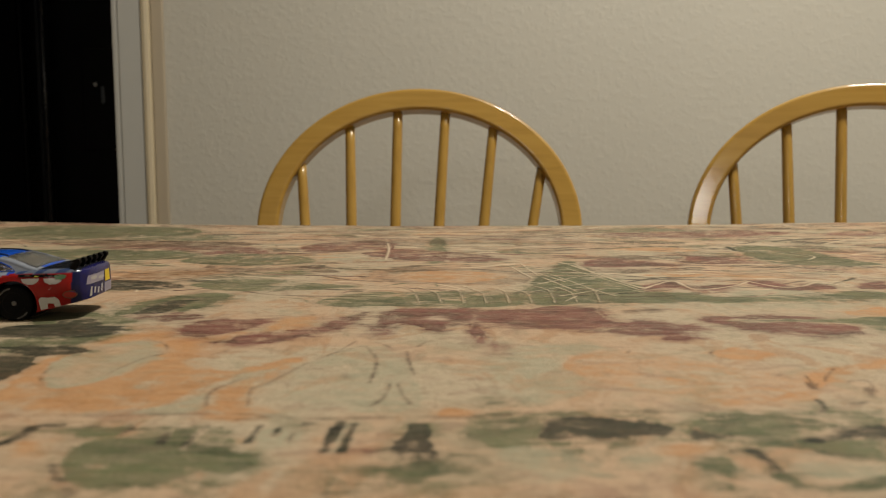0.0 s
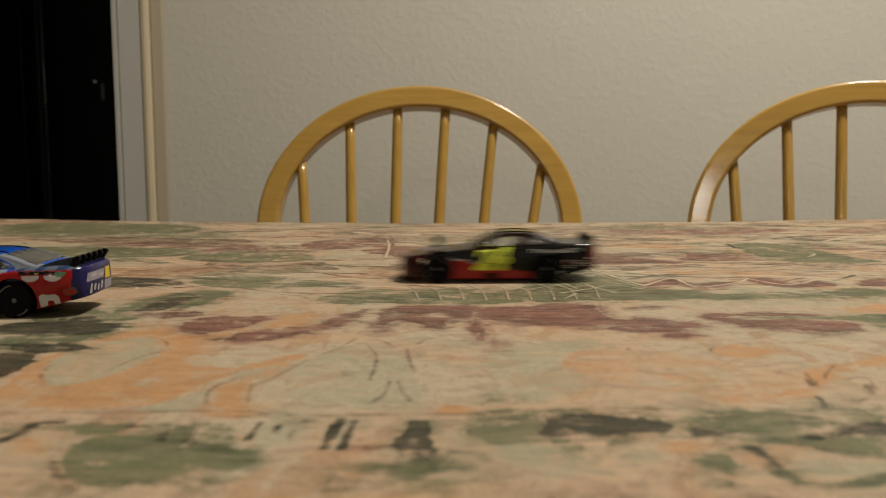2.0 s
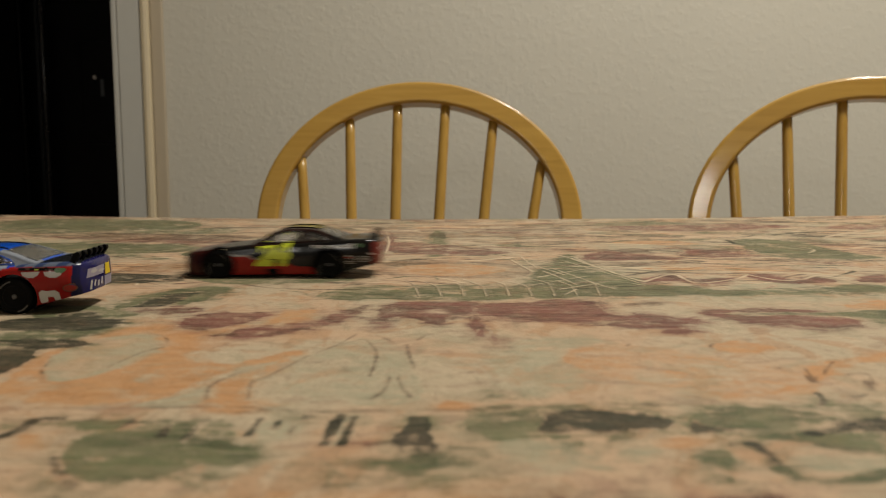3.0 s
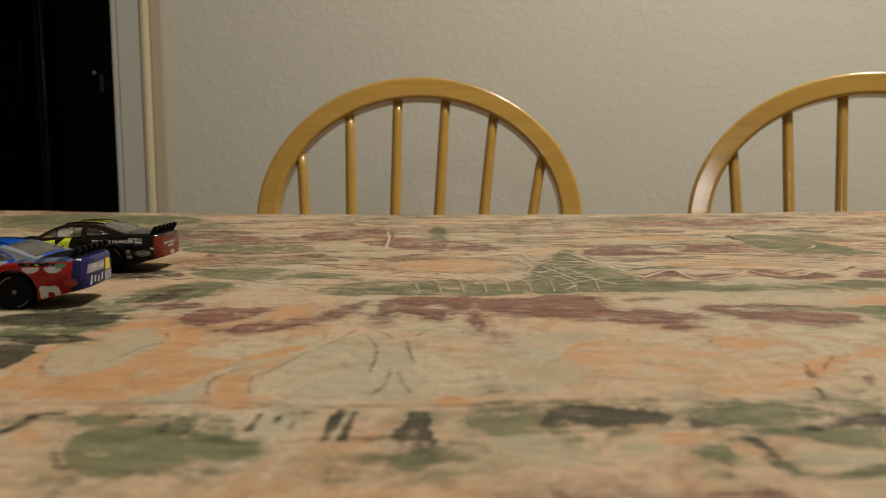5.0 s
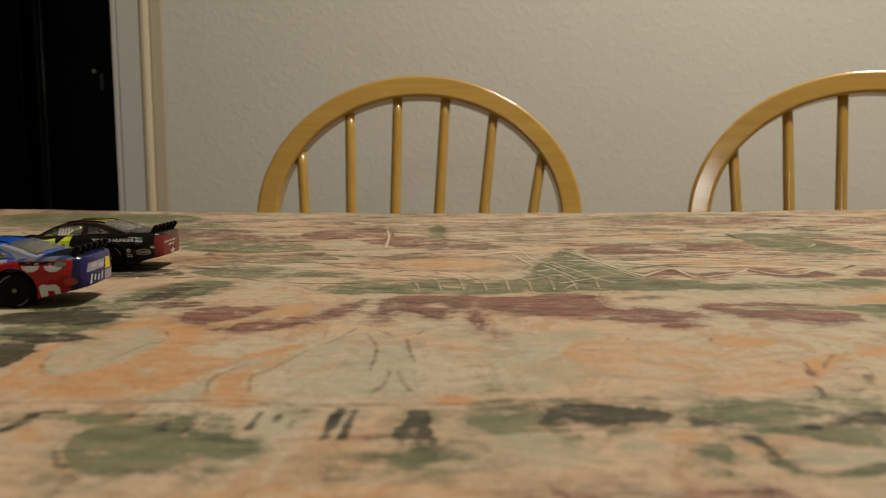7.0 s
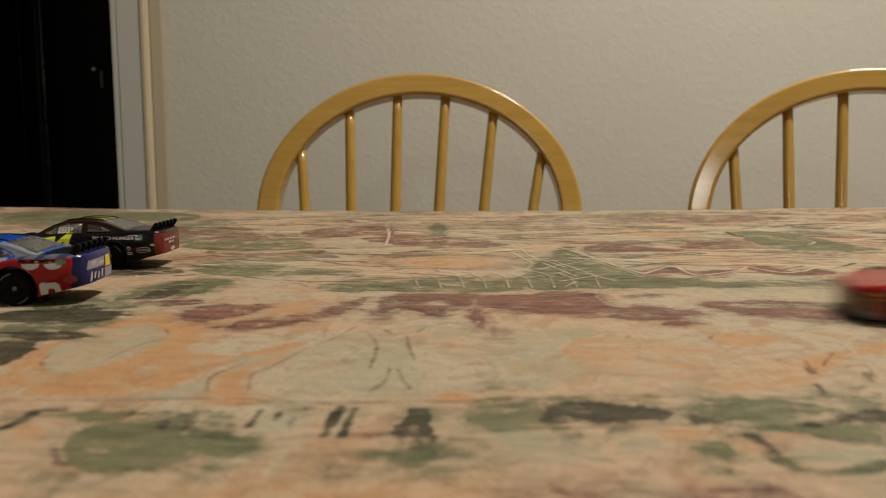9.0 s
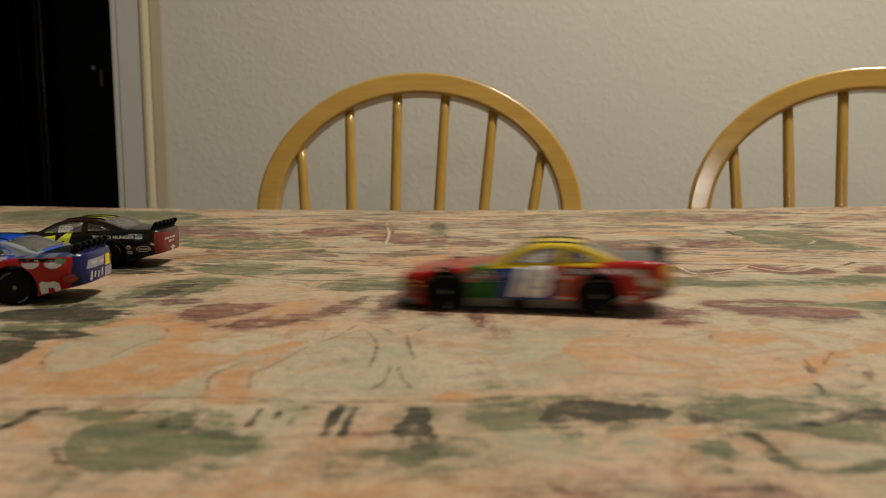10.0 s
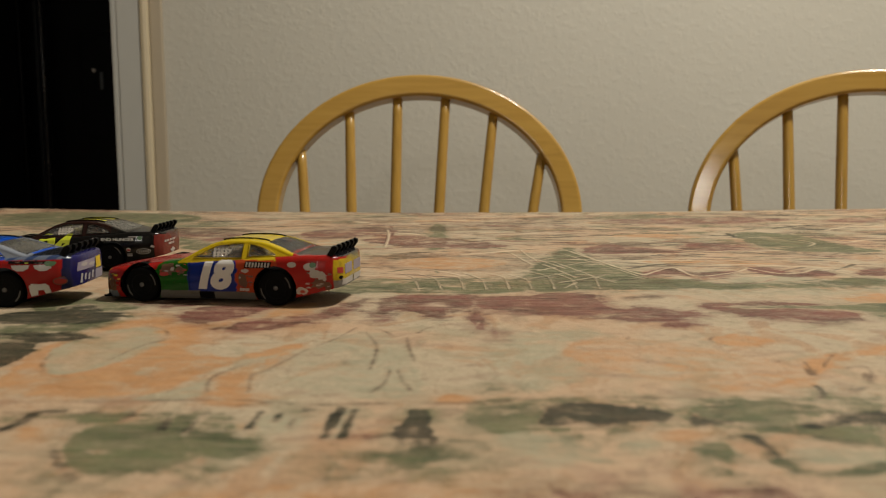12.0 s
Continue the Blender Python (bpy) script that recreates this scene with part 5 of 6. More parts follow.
def build_car(label, body_livery, roof_livery, trim):
    thing = empty("toy_car", 0, 0, TABLE_Z, label, "toy car", "toy stock cars on the table")
    stations = [LENGTH * k / 300 for k in range(301)]
    bm, col = shell(stations, lambda s: section(half_width(s), sill_height(s), deck_height(s), 2.2, 0.0, 44, 8, 12), body_livery, True,
                    lambda s, y, z: 29.5 < s < 61.5 and abs(y) < 9.5 and z > 12)
    coloured("body", bm, col, thing)

    def cabin(s):
        z1 = max(roof_height(s), deck_height(s) - 0.55)
        z0 = deck_height(s) - 0.9
        return section(window_y(z0), z0, z1 + 0.01, 1.0, 0.52, 24, 6, 22, 0.0)
    bm, col = shell([26.5 + 38.5 * k / 190 for k in range(191)], cabin, roof_livery, False, cabin_opening)
    coloured("roof", bm, col, thing)
    part("chassis", boxed(-26 * MM, 35 * MM, -12.2 * MM, 12.2 * MM, 1.35 * MM, 4.0 * MM), UNDER, thing)
    part("cockpit", boxed(-28 * MM, 20 * MM, -9.6 * MM, 9.6 * MM, 4.05 * MM, 10.5 * MM), UNDER, thing)
    seat = boxed((NOSE_X - 47) * MM, (NOSE_X - 40.5) * MM, 1.8 * MM, 7.6 * MM, 10.55 * MM, 13.2 * MM, bevel=0.8 * MM)
    box(seat, (NOSE_X - 48.4) * MM, (NOSE_X - 46.4) * MM, 1.8 * MM, 7.6 * MM, 11.0 * MM, 16.8 * MM, bevel=0.7 * MM)
    part("driver_seat", seat, UNDER, thing, smooth=True)
    part("dashboard", boxed((NOSE_X - 34.0) * MM, (NOSE_X - 30.5) * MM, -9.0 * MM, 9.0 * MM, 10.55 * MM, 13.6 * MM, bevel=0.5 * MM), UNDER, thing)
    hoop = [(47.8, y, z) for y, z in ((-10.4, 10.6), (-9.8, 15.0), (-8.2, 18.0), (0, 18.5), (8.2, 18.0), (9.8, 15.0), (10.4, 10.6))]
    part("roll_bar", tube([((NOSE_X - q) * MM, y * MM, z * MM) for q, y, z in hoop], 0.45 * MM, 8), STEEL, thing, smooth=True)
    for y in (-8.0, 8.0):
        part("roll_bar", tube([((NOSE_X - q) * MM, y * MM, z * MM) for q, z in ((48.0, 17.4), (54.0, 14.6), (60.0, 11.0))], 0.4 * MM, 8), STEEL, thing, smooth=True)
    for s in (AXLE_F, AXLE_R):
        part("axle", tube([((NOSE_X - s) * MM, -11 * MM, WHEEL_R * MM), ((NOSE_X - s) * MM, 11 * MM, WHEEL_R * MM)], 0.8 * MM, 8), STEEL, thing)
    for sign in (1, -1):
        to = on_window(sign, -0.12)
        glass = pane("side_window", slab(SIDE_WINDOW, 0.05, to), GLASS, thing)
        for i in range(8):
            top = curve(37.6 + i * 1.15, ((36.0, 16.7), (39.0, 17.8), (42.0, 18.15), (47.0, 18.2)))
            part("net_bar", slab(block(37.5 + i * 1.15, 38.15 + i * 1.15, 14.5, top), 0.12, on_window(sign, -0.5)), NET, glass)
        for i in range(4):
            part("net_strap", slab(block(37.4, 46.6, 14.75 + i * 0.8, 15.05 + i * 0.8), 0.10, on_window(sign, -0.36)), NET, glass)
        part("side_bar", slab(block(31.8, 46.8, 14.35, 14.75), 0.12, on_window(sign, -0.6)), UNDER, glass)
        quarter = pane("quarter_window", slab(QUARTER_WINDOW, 0.05, to), GLASS, thing)
        for frame_of, outline in ((glass, SIDE_WINDOW), (quarter, QUARTER_WINDOW)):
            edge = on_window(sign, 0.0)
            ring = [edge(u, v, 0.0) for u, v in outline + outline[:2]]
            part("window_trim", tube(ring, 0.24 * MM, 6), trim, frame_of, smooth=True)
        for s in (AXLE_F, AXLE_R):
            rim = [(s + 6.9 * math.cos(a), WHEEL_R + 6.9 * math.sin(a)) for a in (math.pi * (-0.16 + 1.32 * k / 24) for k in range(25))]
            rim += [(s + 6.6 * math.cos(a), WHEEL_R + 6.6 * math.sin(a)) for a in (math.pi * (-0.16 + 1.32 * k / 24) for k in range(24, -1, -1))]
            lip = half_width(s) * 0.94
            part("wheel_arch", slab(rim, -3.0 * MM, lambda u, v, w: ((NOSE_X - u) * MM, sign * ((lip - 0.5) * MM + w), v * MM)), UNDER, thing)
            build_wheel(thing, s, sign)
        part("exhaust_notch", decal(block(33.4, 38.2, 1.75, 4.0), 0.05, on_side(sign, 0.02)), UNDER, thing)
        part("door_seam", decal(block(30.3, 30.45, 4.3, 13.2), 0.03, on_side(sign, 0.0)), UNDER, thing)

    def sloped(sa, sb, inset_a, inset_b):
        """A pane that follows the roof's slope between two stations."""
        bm = bmesh.new()
        rows = []
        for k in range(9):
            s = sa - 0.2 + (sb - sa + 0.4) * k / 8
            z = roof_height(s)
            y = max(2.0, window_y(z) - (inset_a + (inset_b - inset_a) * k / 8)) + 0.2
            rows.append([bm.verts.new(((NOSE_X - s) * MM, y * (j / 5.0 - 1.0) * MM, (z + 0.40 - 0.36 * (j / 5.0 - 1.0) ** 2) * MM)) for j in range(11)])
        for a, c in zip(rows, rows[1:]):
            for j in range(10):
                bm.faces.new((a[j], a[j + 1], c[j + 1], c[j]))
        bmesh.ops.solidify(bm, geom=bm.faces[:], thickness=0.05 * MM)
        return bm
    pane("windscreen", sloped(*SCREEN), GLASS, thing)
    pane("rear_window", sloped(*REAR_SCREEN), GREY_GLASS, thing)
    for y in (-7.2, 7.2):
        part("roof_rail", tube([((NOSE_X - s) * MM, y * MM, (roof_height(s) + 0.32) * MM) for s in (38.5, 41, 44, 47, 50, 52, 53.6)], 0.28 * MM, 8), BLACK, thing, smooth=True)
    wing = part("spoiler", slab([(-12.4, 14.7), (12.4, 14.7), (12.6, 18.2), (-12.6, 18.2)], 0.5 * MM, lambda u, v, w: ((NOSE_X - 73.4 - (v - 14.9) * 0.62) * MM + w, u * MM, v * MM)), BLACK, thing, "black plastic spoiler blade")
    for i in range(6):
        y = -11.7 + i * 4.68
        part("rib", slab([(73.6, 14.9), (74.9, 15.0), (76.5, 17.3), (76.4, 18.1), (75.4, 18.5)], 1.7 * MM, lambda u, v, w: ((NOSE_X - u) * MM, y * MM - 0.85 * MM + w, v * MM)), BLACK, wing)
    part("splitter", boxed((NOSE_X - 4) * MM, (NOSE_X + 0.4) * MM, -11.5 * MM, 11.5 * MM, 0.9 * MM, 1.5 * MM, bevel=0.2 * MM), UNDER, thing)
    return thing


def flank(thing, name, points, material, out=0.0, both=True, label=""):
    for sign in ((1, -1) if both else (1,)):
        part(name, decal(points, 0.05, on_side(sign, out)), material, thing, label)


def tail(thing, name, points, material, out=0.0):
    part(name, decal([(-u, v) for u, v in points], 0.06, on_tail(out)), material, thing)


def flank_text(thing, name, text, s, z, size, slant, material, out=0.0, stretch=1.0, heavy=0.042):
    for sign in (1, -1):
        surface = on_side(sign, out)

        def to(u, v, w):
            return surface(s + sign * u, z + v, w)
        lettering(name, text, size, slant, to, material, thing, stretch=stretch, heavy=heavy)


# the car with many colours: yellow roof, red ends, green and blue sides
def candy_body(s, y, z):
    side = abs(y) > 9.0
    wave = 0.35 * math.sin(z * 1.3) + 0.2 * math.sin(z * 3.1)
    if z < 4.1 and 20.5 < s < 51.5 and side:
        return (0.115, 0.11, 0.095)
    if s > 63.2 and z > 14.9 and abs(y) < 11.6:
        return (0.008, 0.008, 0.009)
    if s > 75.6 and z < 14.2:
        return (0.48, 0.34, 0.012) if z > 8.0 else (0.22, 0.21, 0.19)
    if s < 6.0 and z < 3.4:
        return (0.13, 0.14, 0.16)
    if s < 7.0 - 0.25 * z + wave and z < 8.2:
        return (0.13, 0.06, 0.03)
    green_from = 18.0 + 0.16 * max(0.0, z - 8.0) ** 2 + wave
    if green_from < s < 29.9 + wave * 0.4 and side:
        return (0.006, 0.078, 0.005)
    if 29.9 + wave * 0.4 <= s < 45.4 + wave and side:
        return (0.006, 0.022, 0.19) if z < 13.6 else (0.36, 0.26, 0.012)
    if 45.4 + wave <= s < 58.9 - 0.10 * (z - 11.0) ** 2 and side:
        return (0.38, 0.052, 0.016) if z < 13.9 else (0.46, 0.33, 0.012)
    return (0.31, 0.013, 0.010)


def candy_roof(s, y, z):
    if s > 61.5 and abs(y) < 11.4:
        return (0.008, 0.008, 0.009)
    if s > 62.8:
        return (0.31, 0.013, 0.010)
    return (0.55, 0.40, 0.012) if abs(y) < 12.9 or s > 47 else (0.50, 0.36, 0.012)


def clutter(thing, seed, s0, s1, z0, z1, count, inks):
    """Small worn sponsor marks that cannot be read."""
    rng = random.Random(seed)
    for _ in range(count):
        s, z, w, h = rng.uniform(s0, s1), rng.uniform(z0, z1), rng.uniform(0.5, 1.5), rng.uniform(0.25, 0.6)
        flank(thing, "sponsor_mark", block(s, s + w, z, z + h), rng.choice(inks), rng.uniform(0.02, 0.07))


def rough_patch(seed, cx, cy, rx, ry, n=18):
    """An uneven rounded outline."""
    rng = random.Random(seed)
    out = []
    for k in range(n):
        a, r = 2 * math.pi * k / n, rng.uniform(0.78, 1.12)
        out.append((cx + rx * r * math.cos(a), cy + ry * r * math.sin(a)))
    return out


def build_candy_car():
    car = build_car("multicoloured die-cast toy stock car with a yellow roof and white 18", candy_body, candy_roof, PAINT_YELLOW)
    flank_text(car, "number", "18", 37.5, 8.9, 11.6, 0.24, WHITE, 0.05, 1.04, 0.058)
    flank(car, "sponsor_patch", rough_patch(1, 23.2, 10.8, 2.3, 1.5), BROWN)
    flank(car, "sponsor_patch", rough_patch(2, 27.4, 10.4, 1.7, 1.1), BROWN)
    flank(car, "sponsor_patch", rough_patch(3, 22.3, 9.2, 1.6, 0.7), RED, 0.04)
    flank(car, "sponsor_patch", rough_patch(4, 47.7, 7.7, 1.5, 2.4), BROWN)
    flank(car, "sponsor_patch", block(46.6, 49.6, 4.5, 5.3), CREAM)
    flank(car, "sponsor_patch", rough_patch(5, 48.4, 10.6, 1.2, 0.6), CREAM)
    flank(car, "lettering_ground", [(48.0, 11.5), (56.3, 11.6), (56.9, 13.5), (48.4, 13.5)], BLACK)
    for i in range(8):
        u = 48.5 + i * 1.0
        flank(car, "lettering_bar", [(u, 11.8), (u + 0.55, 11.8), (u + 0.75, 13.2), (u + 0.2, 13.2)], CREAM, 0.05)
    flank(car, "pale_patch", oval(63.2, 12.8, 1.4, 0.8), CREAM)
    flank(car, "pale_patch", oval(68.8, 12.3, 1.9, 1.1), CREAM)
    flank(car, "pale_patch", oval(69.7, 12.8, 1.0, 0.8), GREEN_BADGE, 0.05)
    flank(car, "pale_patch", rough_patch(6, 70.4, 10.3, 1.7, 1.4), CREAM, 0.03)
    flank(car, "pale_patch", rough_patch(7, 72.4, 9.2, 1.3, 1.9), CREAM, 0.01)
    flank(car, "dark_patch", rough_patch(8, 71.6, 7.2, 2.0, 1.6), BROWN, 0.05)
    flank(car, "dark_patch", rough_patch(9, 74.0, 6.4, 1.1, 1.5), BROWN, 0.04)
    flank(car, "pale_patch", rough_patch(10, 66.2, 4.9, 2.0, 1.2), CREAM)
    flank(car, "pale_patch", oval(66.4, 4.7, 0.8, 0.5), RED, 0.05)
    clutter(car, 2, 20.6, 29.0, 8.8, 12.2, 18, (BROWN, RED, CREAM, BROWN))
    clutter(car, 3, 46.4, 50.0, 4.6, 10.6, 14, (BROWN, BROWN, CREAM, RED))
    clutter(car, 4, 67.5, 74.5, 5.6, 10.5, 14, (BROWN, BROWN, CREAM))
    clutter(car, 5, 2.6, 6.5, 4.4, 9.2, 12, (BROWN, BROWN, YELLOW))
    flank(car, "nose_patch", rough_patch(11, 3.9, 6.0, 1.2, 1.7), BROWN)
    flank(car, "hood_edge", block(29.9, 31.5, 13.3, 13.9), YELLOW, 0.03)
    tail(car, "tail_panel", [(-12.6, 10.2), (-10.2, 10.0), (-10.2, 11.9), (-12.6, 11.9)], RED)
    tail(car, "tail_panel", block(-9.0, -1.5, 9.6, 12.6), LILAC)
    tail(car, "tail_panel", block(0.5, 9.0, 9.6, 12.6), LILAC)
    tail(car, "tail_dot", oval(-11.2, 8.8, 0.9, 0.55), BLACK)
    tail(car, "bumper_panel", block(-10.6, -1.0, 6.4, 8.2), CREAM)
    tail(car, "bumper_panel", block(0.4, 10.0, 6.4, 8.2), CREAM)
    return car


# the black car with a brick-red tail
def dark_body(s, y, z):
    if s > 74.9 and z > 4.5:
        return (0.15, 0.020, 0.015) if z < 14.3 else (0.010, 0.009, 0.009)
    top = 10.2 - 0.165 * (s - 15.0) + 0.35 * math.sin(s * 0.8)
    if abs(y) > 8 and 8.0 < s < 52:
        if z < top and s > 15:
            return (0.26, 0.012, 0.009)
        if top <= z < top + 0.7 and 15 < s < 30:
            return (0.26, 0.24, 0.22)
    if s < 14:
        return (0.035, 0.007, 0.006)
    return (0.005, 0.0045, 0.0045)


def dark_roof(s, y, z):
    if 40 < s < 53 and z > 18.9 and 2.5 < abs(y) < 6.8:
        return (0.42, 0.40, 0.03)
    return (0.022, 0.009, 0.007) if s < 58 else (0.010, 0.009, 0.008)


def build_dark_car():
    car = build_car("black die-cast toy stock car with lime 24 and brick-red tail", dark_body, dark_roof, PAINT_BLACK)
    flank_text(car, "number", "24", 35.4, 9.4, 12.2, 0.22, LIME, 0.05, 1.08, 0.058)
    flank_text(car, "slogan", "TO END HUNGER", 59.5, 12.6, 1.7, 0.0, WHITE, 0.05, 1.2, 0.015)
    flank(car, "sponsor_bar", block(65.6, 68.6, 13.5, 13.9), CREAM)
    flank(car, "sponsor_badge", oval(69.9, 13.2, 1.0, 0.8), GREEN_BADGE)
    flank(car, "sponsor_ring", oval(71.2, 7.9, 2.7, 1.15), WHITE)
    flank(car, "sponsor_ring", oval(71.2, 7.9, 2.5, 0.98), BLACK, 0.06)
    for i in range(5):
        flank(car, "sponsor_bar", block(69.5 + i * 0.8, 70.0 + i * 0.8, 7.45, 8.35), CREAM, 0.12)
    flank(car, "sponsor_badge", oval(65.6, 8.6, 0.8, 0.8), WHITE)
    flank(car, "sponsor_badge", oval(65.6, 8.45, 0.72, 0.45), RED, 0.06)
    for i in range(2):
        flank(car, "sponsor_bar", block(65.0, 67.0, 6.0 + i * 0.7, 6.4 + i * 0.7), CREAM)
    flank(car, "tail_lamp", [(73.6, 9.6), (75.0, 9.2), (75.3, 9.8), (74.3, 10.4)], CREAM)
    for row, (z, starts) in enumerate(((11.0, (-9.5, -7.6, -5.8, -3.2, -1.4, 0.4, 2.2)), (9.6, (-5.0, -3.4, -1.6, 0.2)))):
        for u in starts:
            tail(car, "tail_lettering_bar", [(u, z), (u + 1.3, z), (u + 1.4, z + 0.85), (u + 0.1, z + 0.85)], CREAM)
    tail(car, "tail_mark", [(-3, 7.5), (-1.2, 7.5), (-0.9, 8.1), (0.9, 8.1), (1.2, 7.5), (3, 7.5), (2.6, 6.7), (1.0, 6.7), (0.8, 6.1), (-0.8, 6.1), (-1.0, 6.7), (-2.6, 6.7)], CREAM)
    return car


# the blue car with red rear flanks
def blue_body(s, y, z):
    if s > 76.2 and z > 5:
        return (0.014, 0.013, 0.085)
    if s > 61 and z > 14.7 and abs(y) < 11.8:
        return (0.016, 0.017, 0.02)
    if 51 < s < 73.2 + 0.1 * z and z < 14.3 - 0.10 * max(0.0, 58 - s) ** 1.5 and abs(y) > 9:
        return (0.30, 0.012, 0.010)
    if s >= 73.2 and abs(y) > 8 and z < 14.6:
        return (0.010, 0.012, 0.055)
    if s > 58 and z > 13.6:
        return (0.11, 0.13, 0.18) if math.sin(s * 1.1 + y) > -0.2 else (0.03, 0.05, 0.12)
    if 47 < s <= 53 and z < 9:
        return (0.42, 0.26, 0.06)
    if 40 < s < 56 and z > 12.6 + 0.8 * math.sin(s * 0.9):
        return (0.24, 0.27, 0.34)
    return (0.012, 0.060, 0.38)


def blue_roof(s, y, z):
    if s > 53 and abs(y) > 8.2:
        return (0.20, 0.22, 0.26)
    if 38 < s < 50 and abs(abs(y) - 6.0 - 0.12 * (s - 44)) < 1.1:
        return (0.11, 0.19, 0.42)
    return (0.008, 0.075, 0.45)


def build_blue_car():
    car = build_car("blue die-cast toy stock car with red rear flanks", blue_body, blue_roof, PAINT_BLUE)
    for cx in (63.0, 69.4):
        flank(car, "pale_patch", [(cx - 2.6, 12.9), (cx - 2.2, 11.9), (cx - 0.8, 11.2), (cx + 0.9, 11.2), (cx + 2.3, 12.0), (cx + 2.6, 13.0)], CREAM)
    flank(car, "green_patch", rough_patch(21, 71.4, 13.3, 1.8, 0.8), GREEN_BADGE, 0.06)
    flank(car, "brow_band", [(59.6, 13.4), (72.4, 13.2), (72.6, 14.0), (59.6, 14.2)], BLACK, 0.02)
    mark = [(65.4, 3.4), (65.2, 6.6), (66.0, 7.4), (68.0, 7.2), (69.8, 7.4), (70.8, 6.6), (71.0, 4.4), (69.4, 4.2), (69.2, 5.4), (67.6, 5.4), (67.4, 3.8)]
    flank(car, "white_mark", mark, WHITE)
    flank(car, "sponsor_patch", oval(73.8, 7.9, 1.9, 1.2), BROWN, 0.04)
    flank(car, "sponsor_patch", oval(73.8, 7.9, 1.6, 0.9), RED, 0.08)
    clutter(car, 6, 72.0, 75.0, 6.9, 9.0, 8, (BROWN, BROWN, BLUE))
    clutter(car, 7, 60.5, 72.0, 13.3, 14.2, 8, (BROWN, BLACK, LIME))
    tail(car, "tail_panel", [(-11.0, 10.4), (2.0, 10.2), (3.0, 13.0), (-10.0, 13.0)], LILAC)
    tail(car, "tail_panel", rough_patch(22, -6.0, 12.0, 2.6, 0.6), CREAM, 0.06)
    tail(car, "tail_panel", rough_patch(23, 0.0, 11.4, 2.4, 0.6), CREAM, 0.06)
    tail(car, "tail_lamp", [(3.6, 9.6), (8.0, 9.6), (7.4, 13.2), (3.8, 13.2)], YELLOW)
    tail(car, "tail_panel", [(2.6, 6.2), (9.6, 6.4), (9.8, 9.2), (3.0, 9.2)], LILAC)
    for i, (z0, z1) in enumerate(((6.6, 9.4), (7.2, 9.0), (6.8, 8.6), (7.0, 9.2))):
        u = -9.4 + i * 3.0
        tail(car, "tail_lettering_bar", [(u, z0), (u + 1.1, z0), (u + 1.9, z1), (u + 0.7, z1)], CREAM)
    return car


blue_car = build_blue_car()
dark_car = build_dark_car()
candy_car = build_candy_car()


# ---- what moves ----
def glide(keys, t):
    """Smooth values between keys (t, x, y, turn), never overshooting."""
    ts = np.array([k[0] for k in keys])
    out = []
    for c in (1, 2, 3):
        v = np.array([k[c] for k in keys], dtype=float)
        d = np.diff(v) / np.diff(ts)
        m = np.zeros(len(v))
        for i in range(1, len(v) - 1):
            if d[i - 1] * d[i] > 0:
                m[i] = 2 * d[i - 1] * d[i] / (d[i - 1] + d[i])
        i = min(max(int(np.searchsorted(ts, t, side="right")) - 1, 0), len(ts) - 2)
        h = ts[i + 1] - ts[i]
        u = (min(max(t, ts[0]), ts[-1]) - ts[i]) / h
        out.append((1 + 2 * u) * (1 - u) ** 2 * v[i] + u * (1 - u) ** 2 * h * m[i] + u * u * (3 - 2 * u) * v[i + 1] + u * u * (u - 1) * h * m[i + 1])
    return out


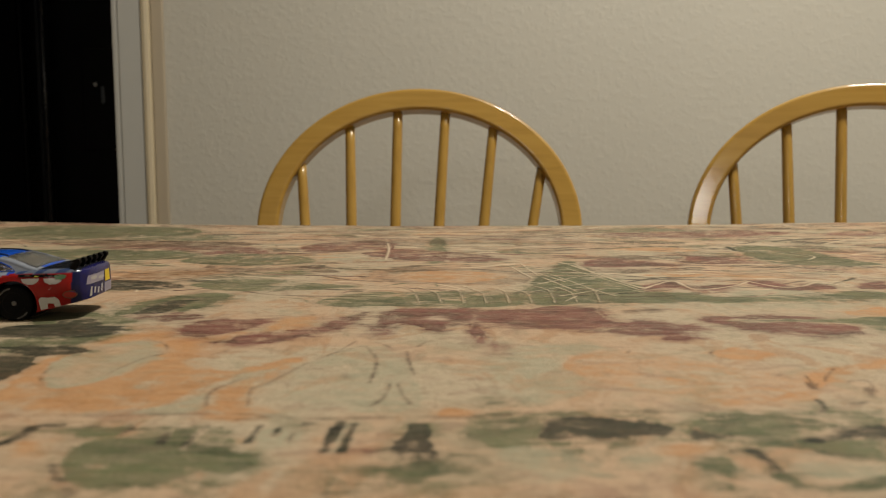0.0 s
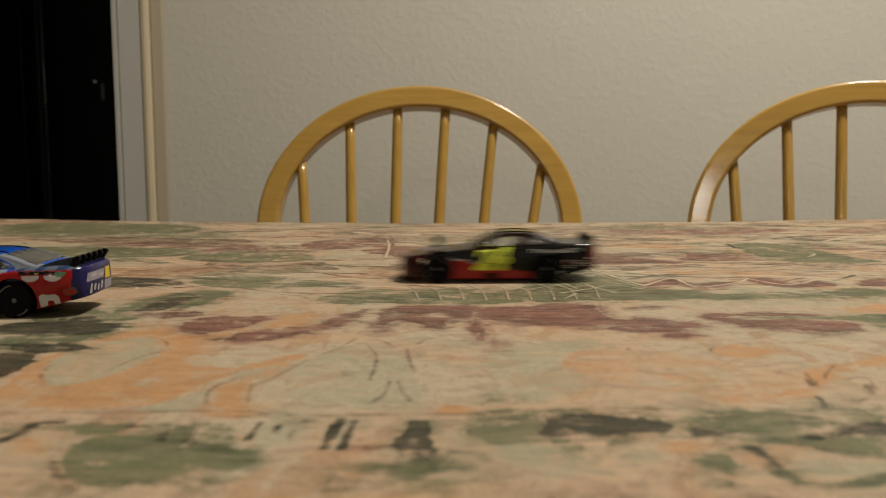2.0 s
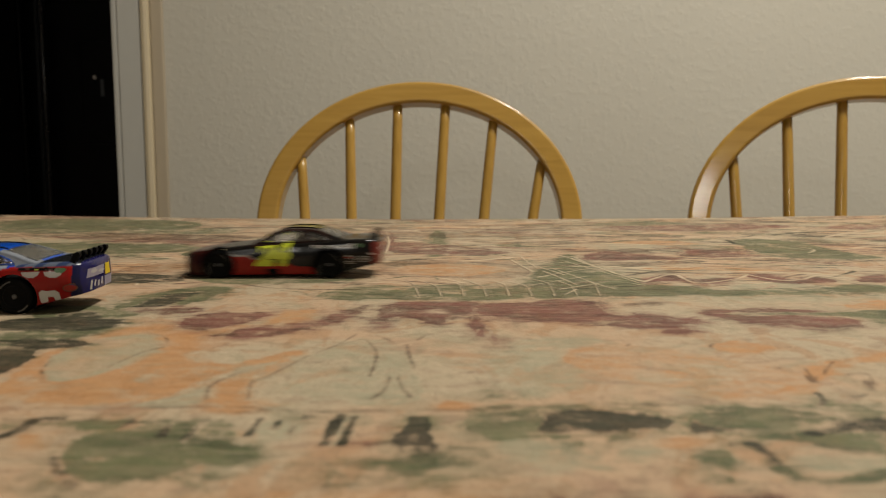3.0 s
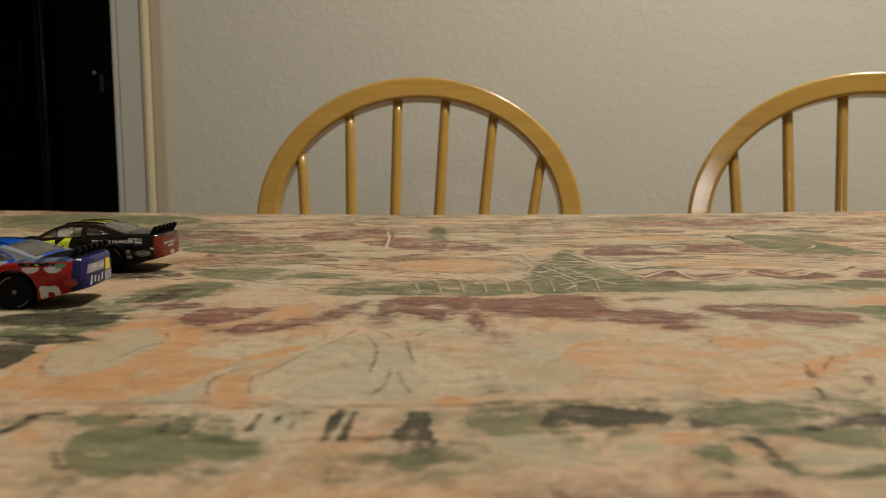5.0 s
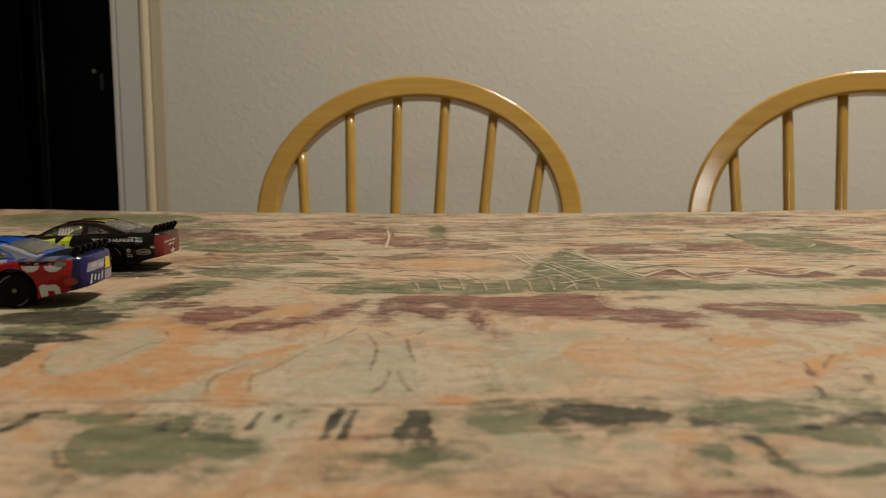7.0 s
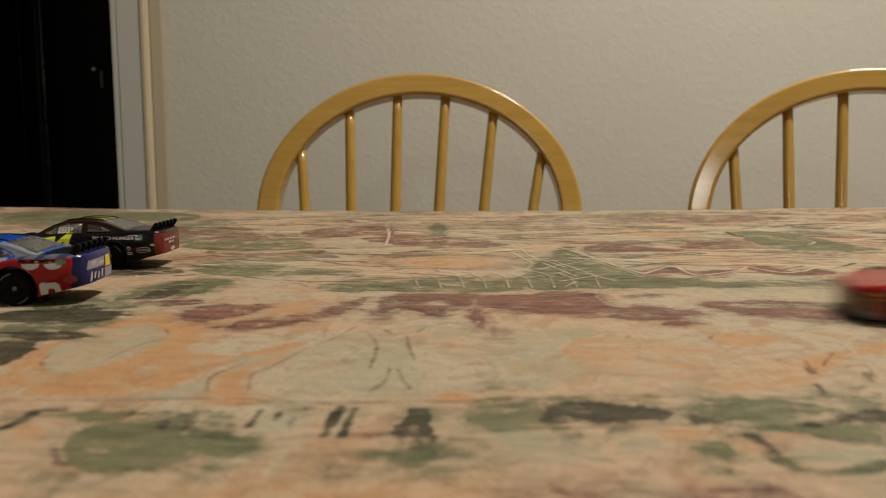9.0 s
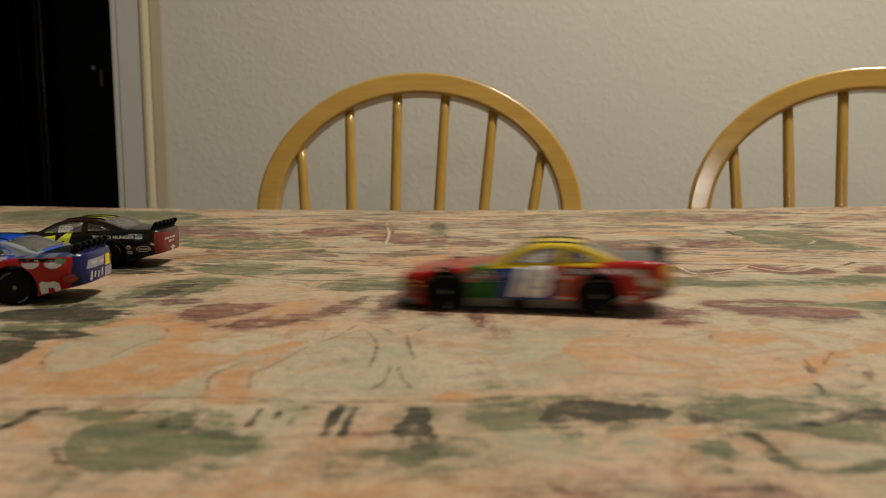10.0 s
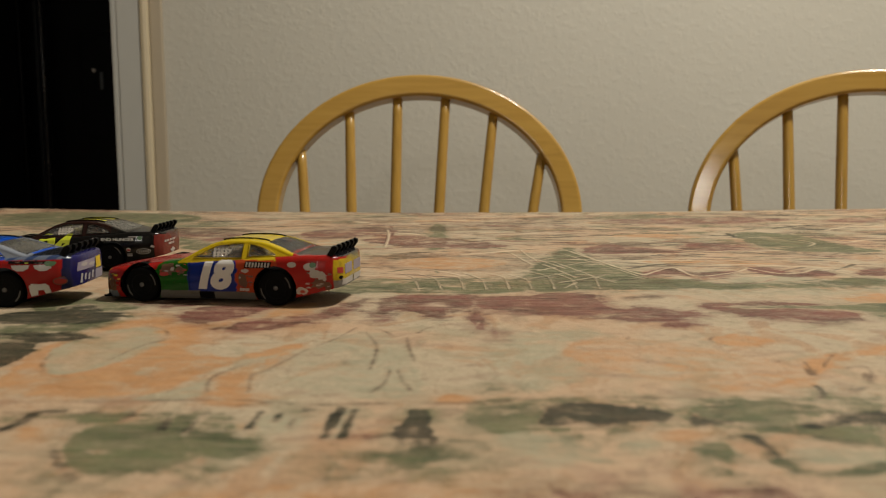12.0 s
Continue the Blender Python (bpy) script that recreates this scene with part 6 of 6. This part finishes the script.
def drive(car, keys):
    """Moves the car along its keys and rolls its wheels by the way it goes."""
    steps = [i / FPS for i in range(12 * FPS + 1)]
    places = [glide(keys, t) for t in steps]
    walk(car, [(t, pose(x, y, TABLE_Z + lift(x, y), 0, 0, 180.0 - a)) for t, (x, y, a) in zip(steps, places)])
    rolled, way = [0.0], 0.0
    for (xa, ya, _), (xb, yb, _) in zip(places, places[1:]):
        way += math.copysign(math.hypot(xb - xa, yb - ya), xa - xb)
        rolled.append(way)
    for wheel in [c for c in car.children if c.name.startswith("wheel") and c.type == "EMPTY"]:
        at = wheel.matrix_basis.translation.copy()
        walk(wheel, [(t, pose(*at, 0, math.degrees(w / (WHEEL_R * MM)), 0)) for t, w in zip(steps, rolled)])


def motions():
    drive(dark_car, [
        (0.0, 0.3050, 0.3115, 1.0), (0.5, 0.2270, 0.3115, 1.0), (0.6, 0.2065, 0.3115, 1.0), (1.0, 0.1422, 0.312, 1.0), (1.5, 0.0861, 0.3125, 0.5),
        (2.0, 0.0200, 0.313, 0.0), (2.5, -0.0326, 0.3135, -0.5), (3.0, -0.0661, 0.314, -1.0), (3.2, -0.0853, 0.3145, -1.0), (3.7, -0.1153, 0.315, -1.5),
        (4.2, -0.1373, 0.3155, -2.0), (4.8, -0.1520, 0.3157, -2.0), (5.0, -0.1538, 0.3157, -2.0), (5.5, -0.1536, 0.3157, -2.0), (12.0, -0.1536, 0.3157, -2.0)])
    drive(blue_car, [(0.0, -0.1496, 0.2378, -5.0), (11.5, -0.1496, 0.2378, -5.0), (11.85, -0.1526, 0.2378, -5.0), (12.0, -0.1526, 0.2378, -5.0)])
    drive(candy_car, [
        (0.0, 0.2946, 0.1755, 13.0), (7.9, 0.2946, 0.1755, 13.0), (8.4, 0.2406, 0.1855, 13.0), (8.8, 0.1795, 0.1975, 13.0), (9.0, 0.1490, 0.2055, 13.0), (9.5, 0.0876, 0.2159, 12.0), (10.0, 0.0251, 0.2285, 10.0),
        (10.5, -0.0191, 0.2380, 9.0), (11.0, -0.0496, 0.2438, 8.6), (11.5, -0.0638, 0.2458, 8.6), (12.0, -0.0691, 0.2461, 8.6)])


motions()
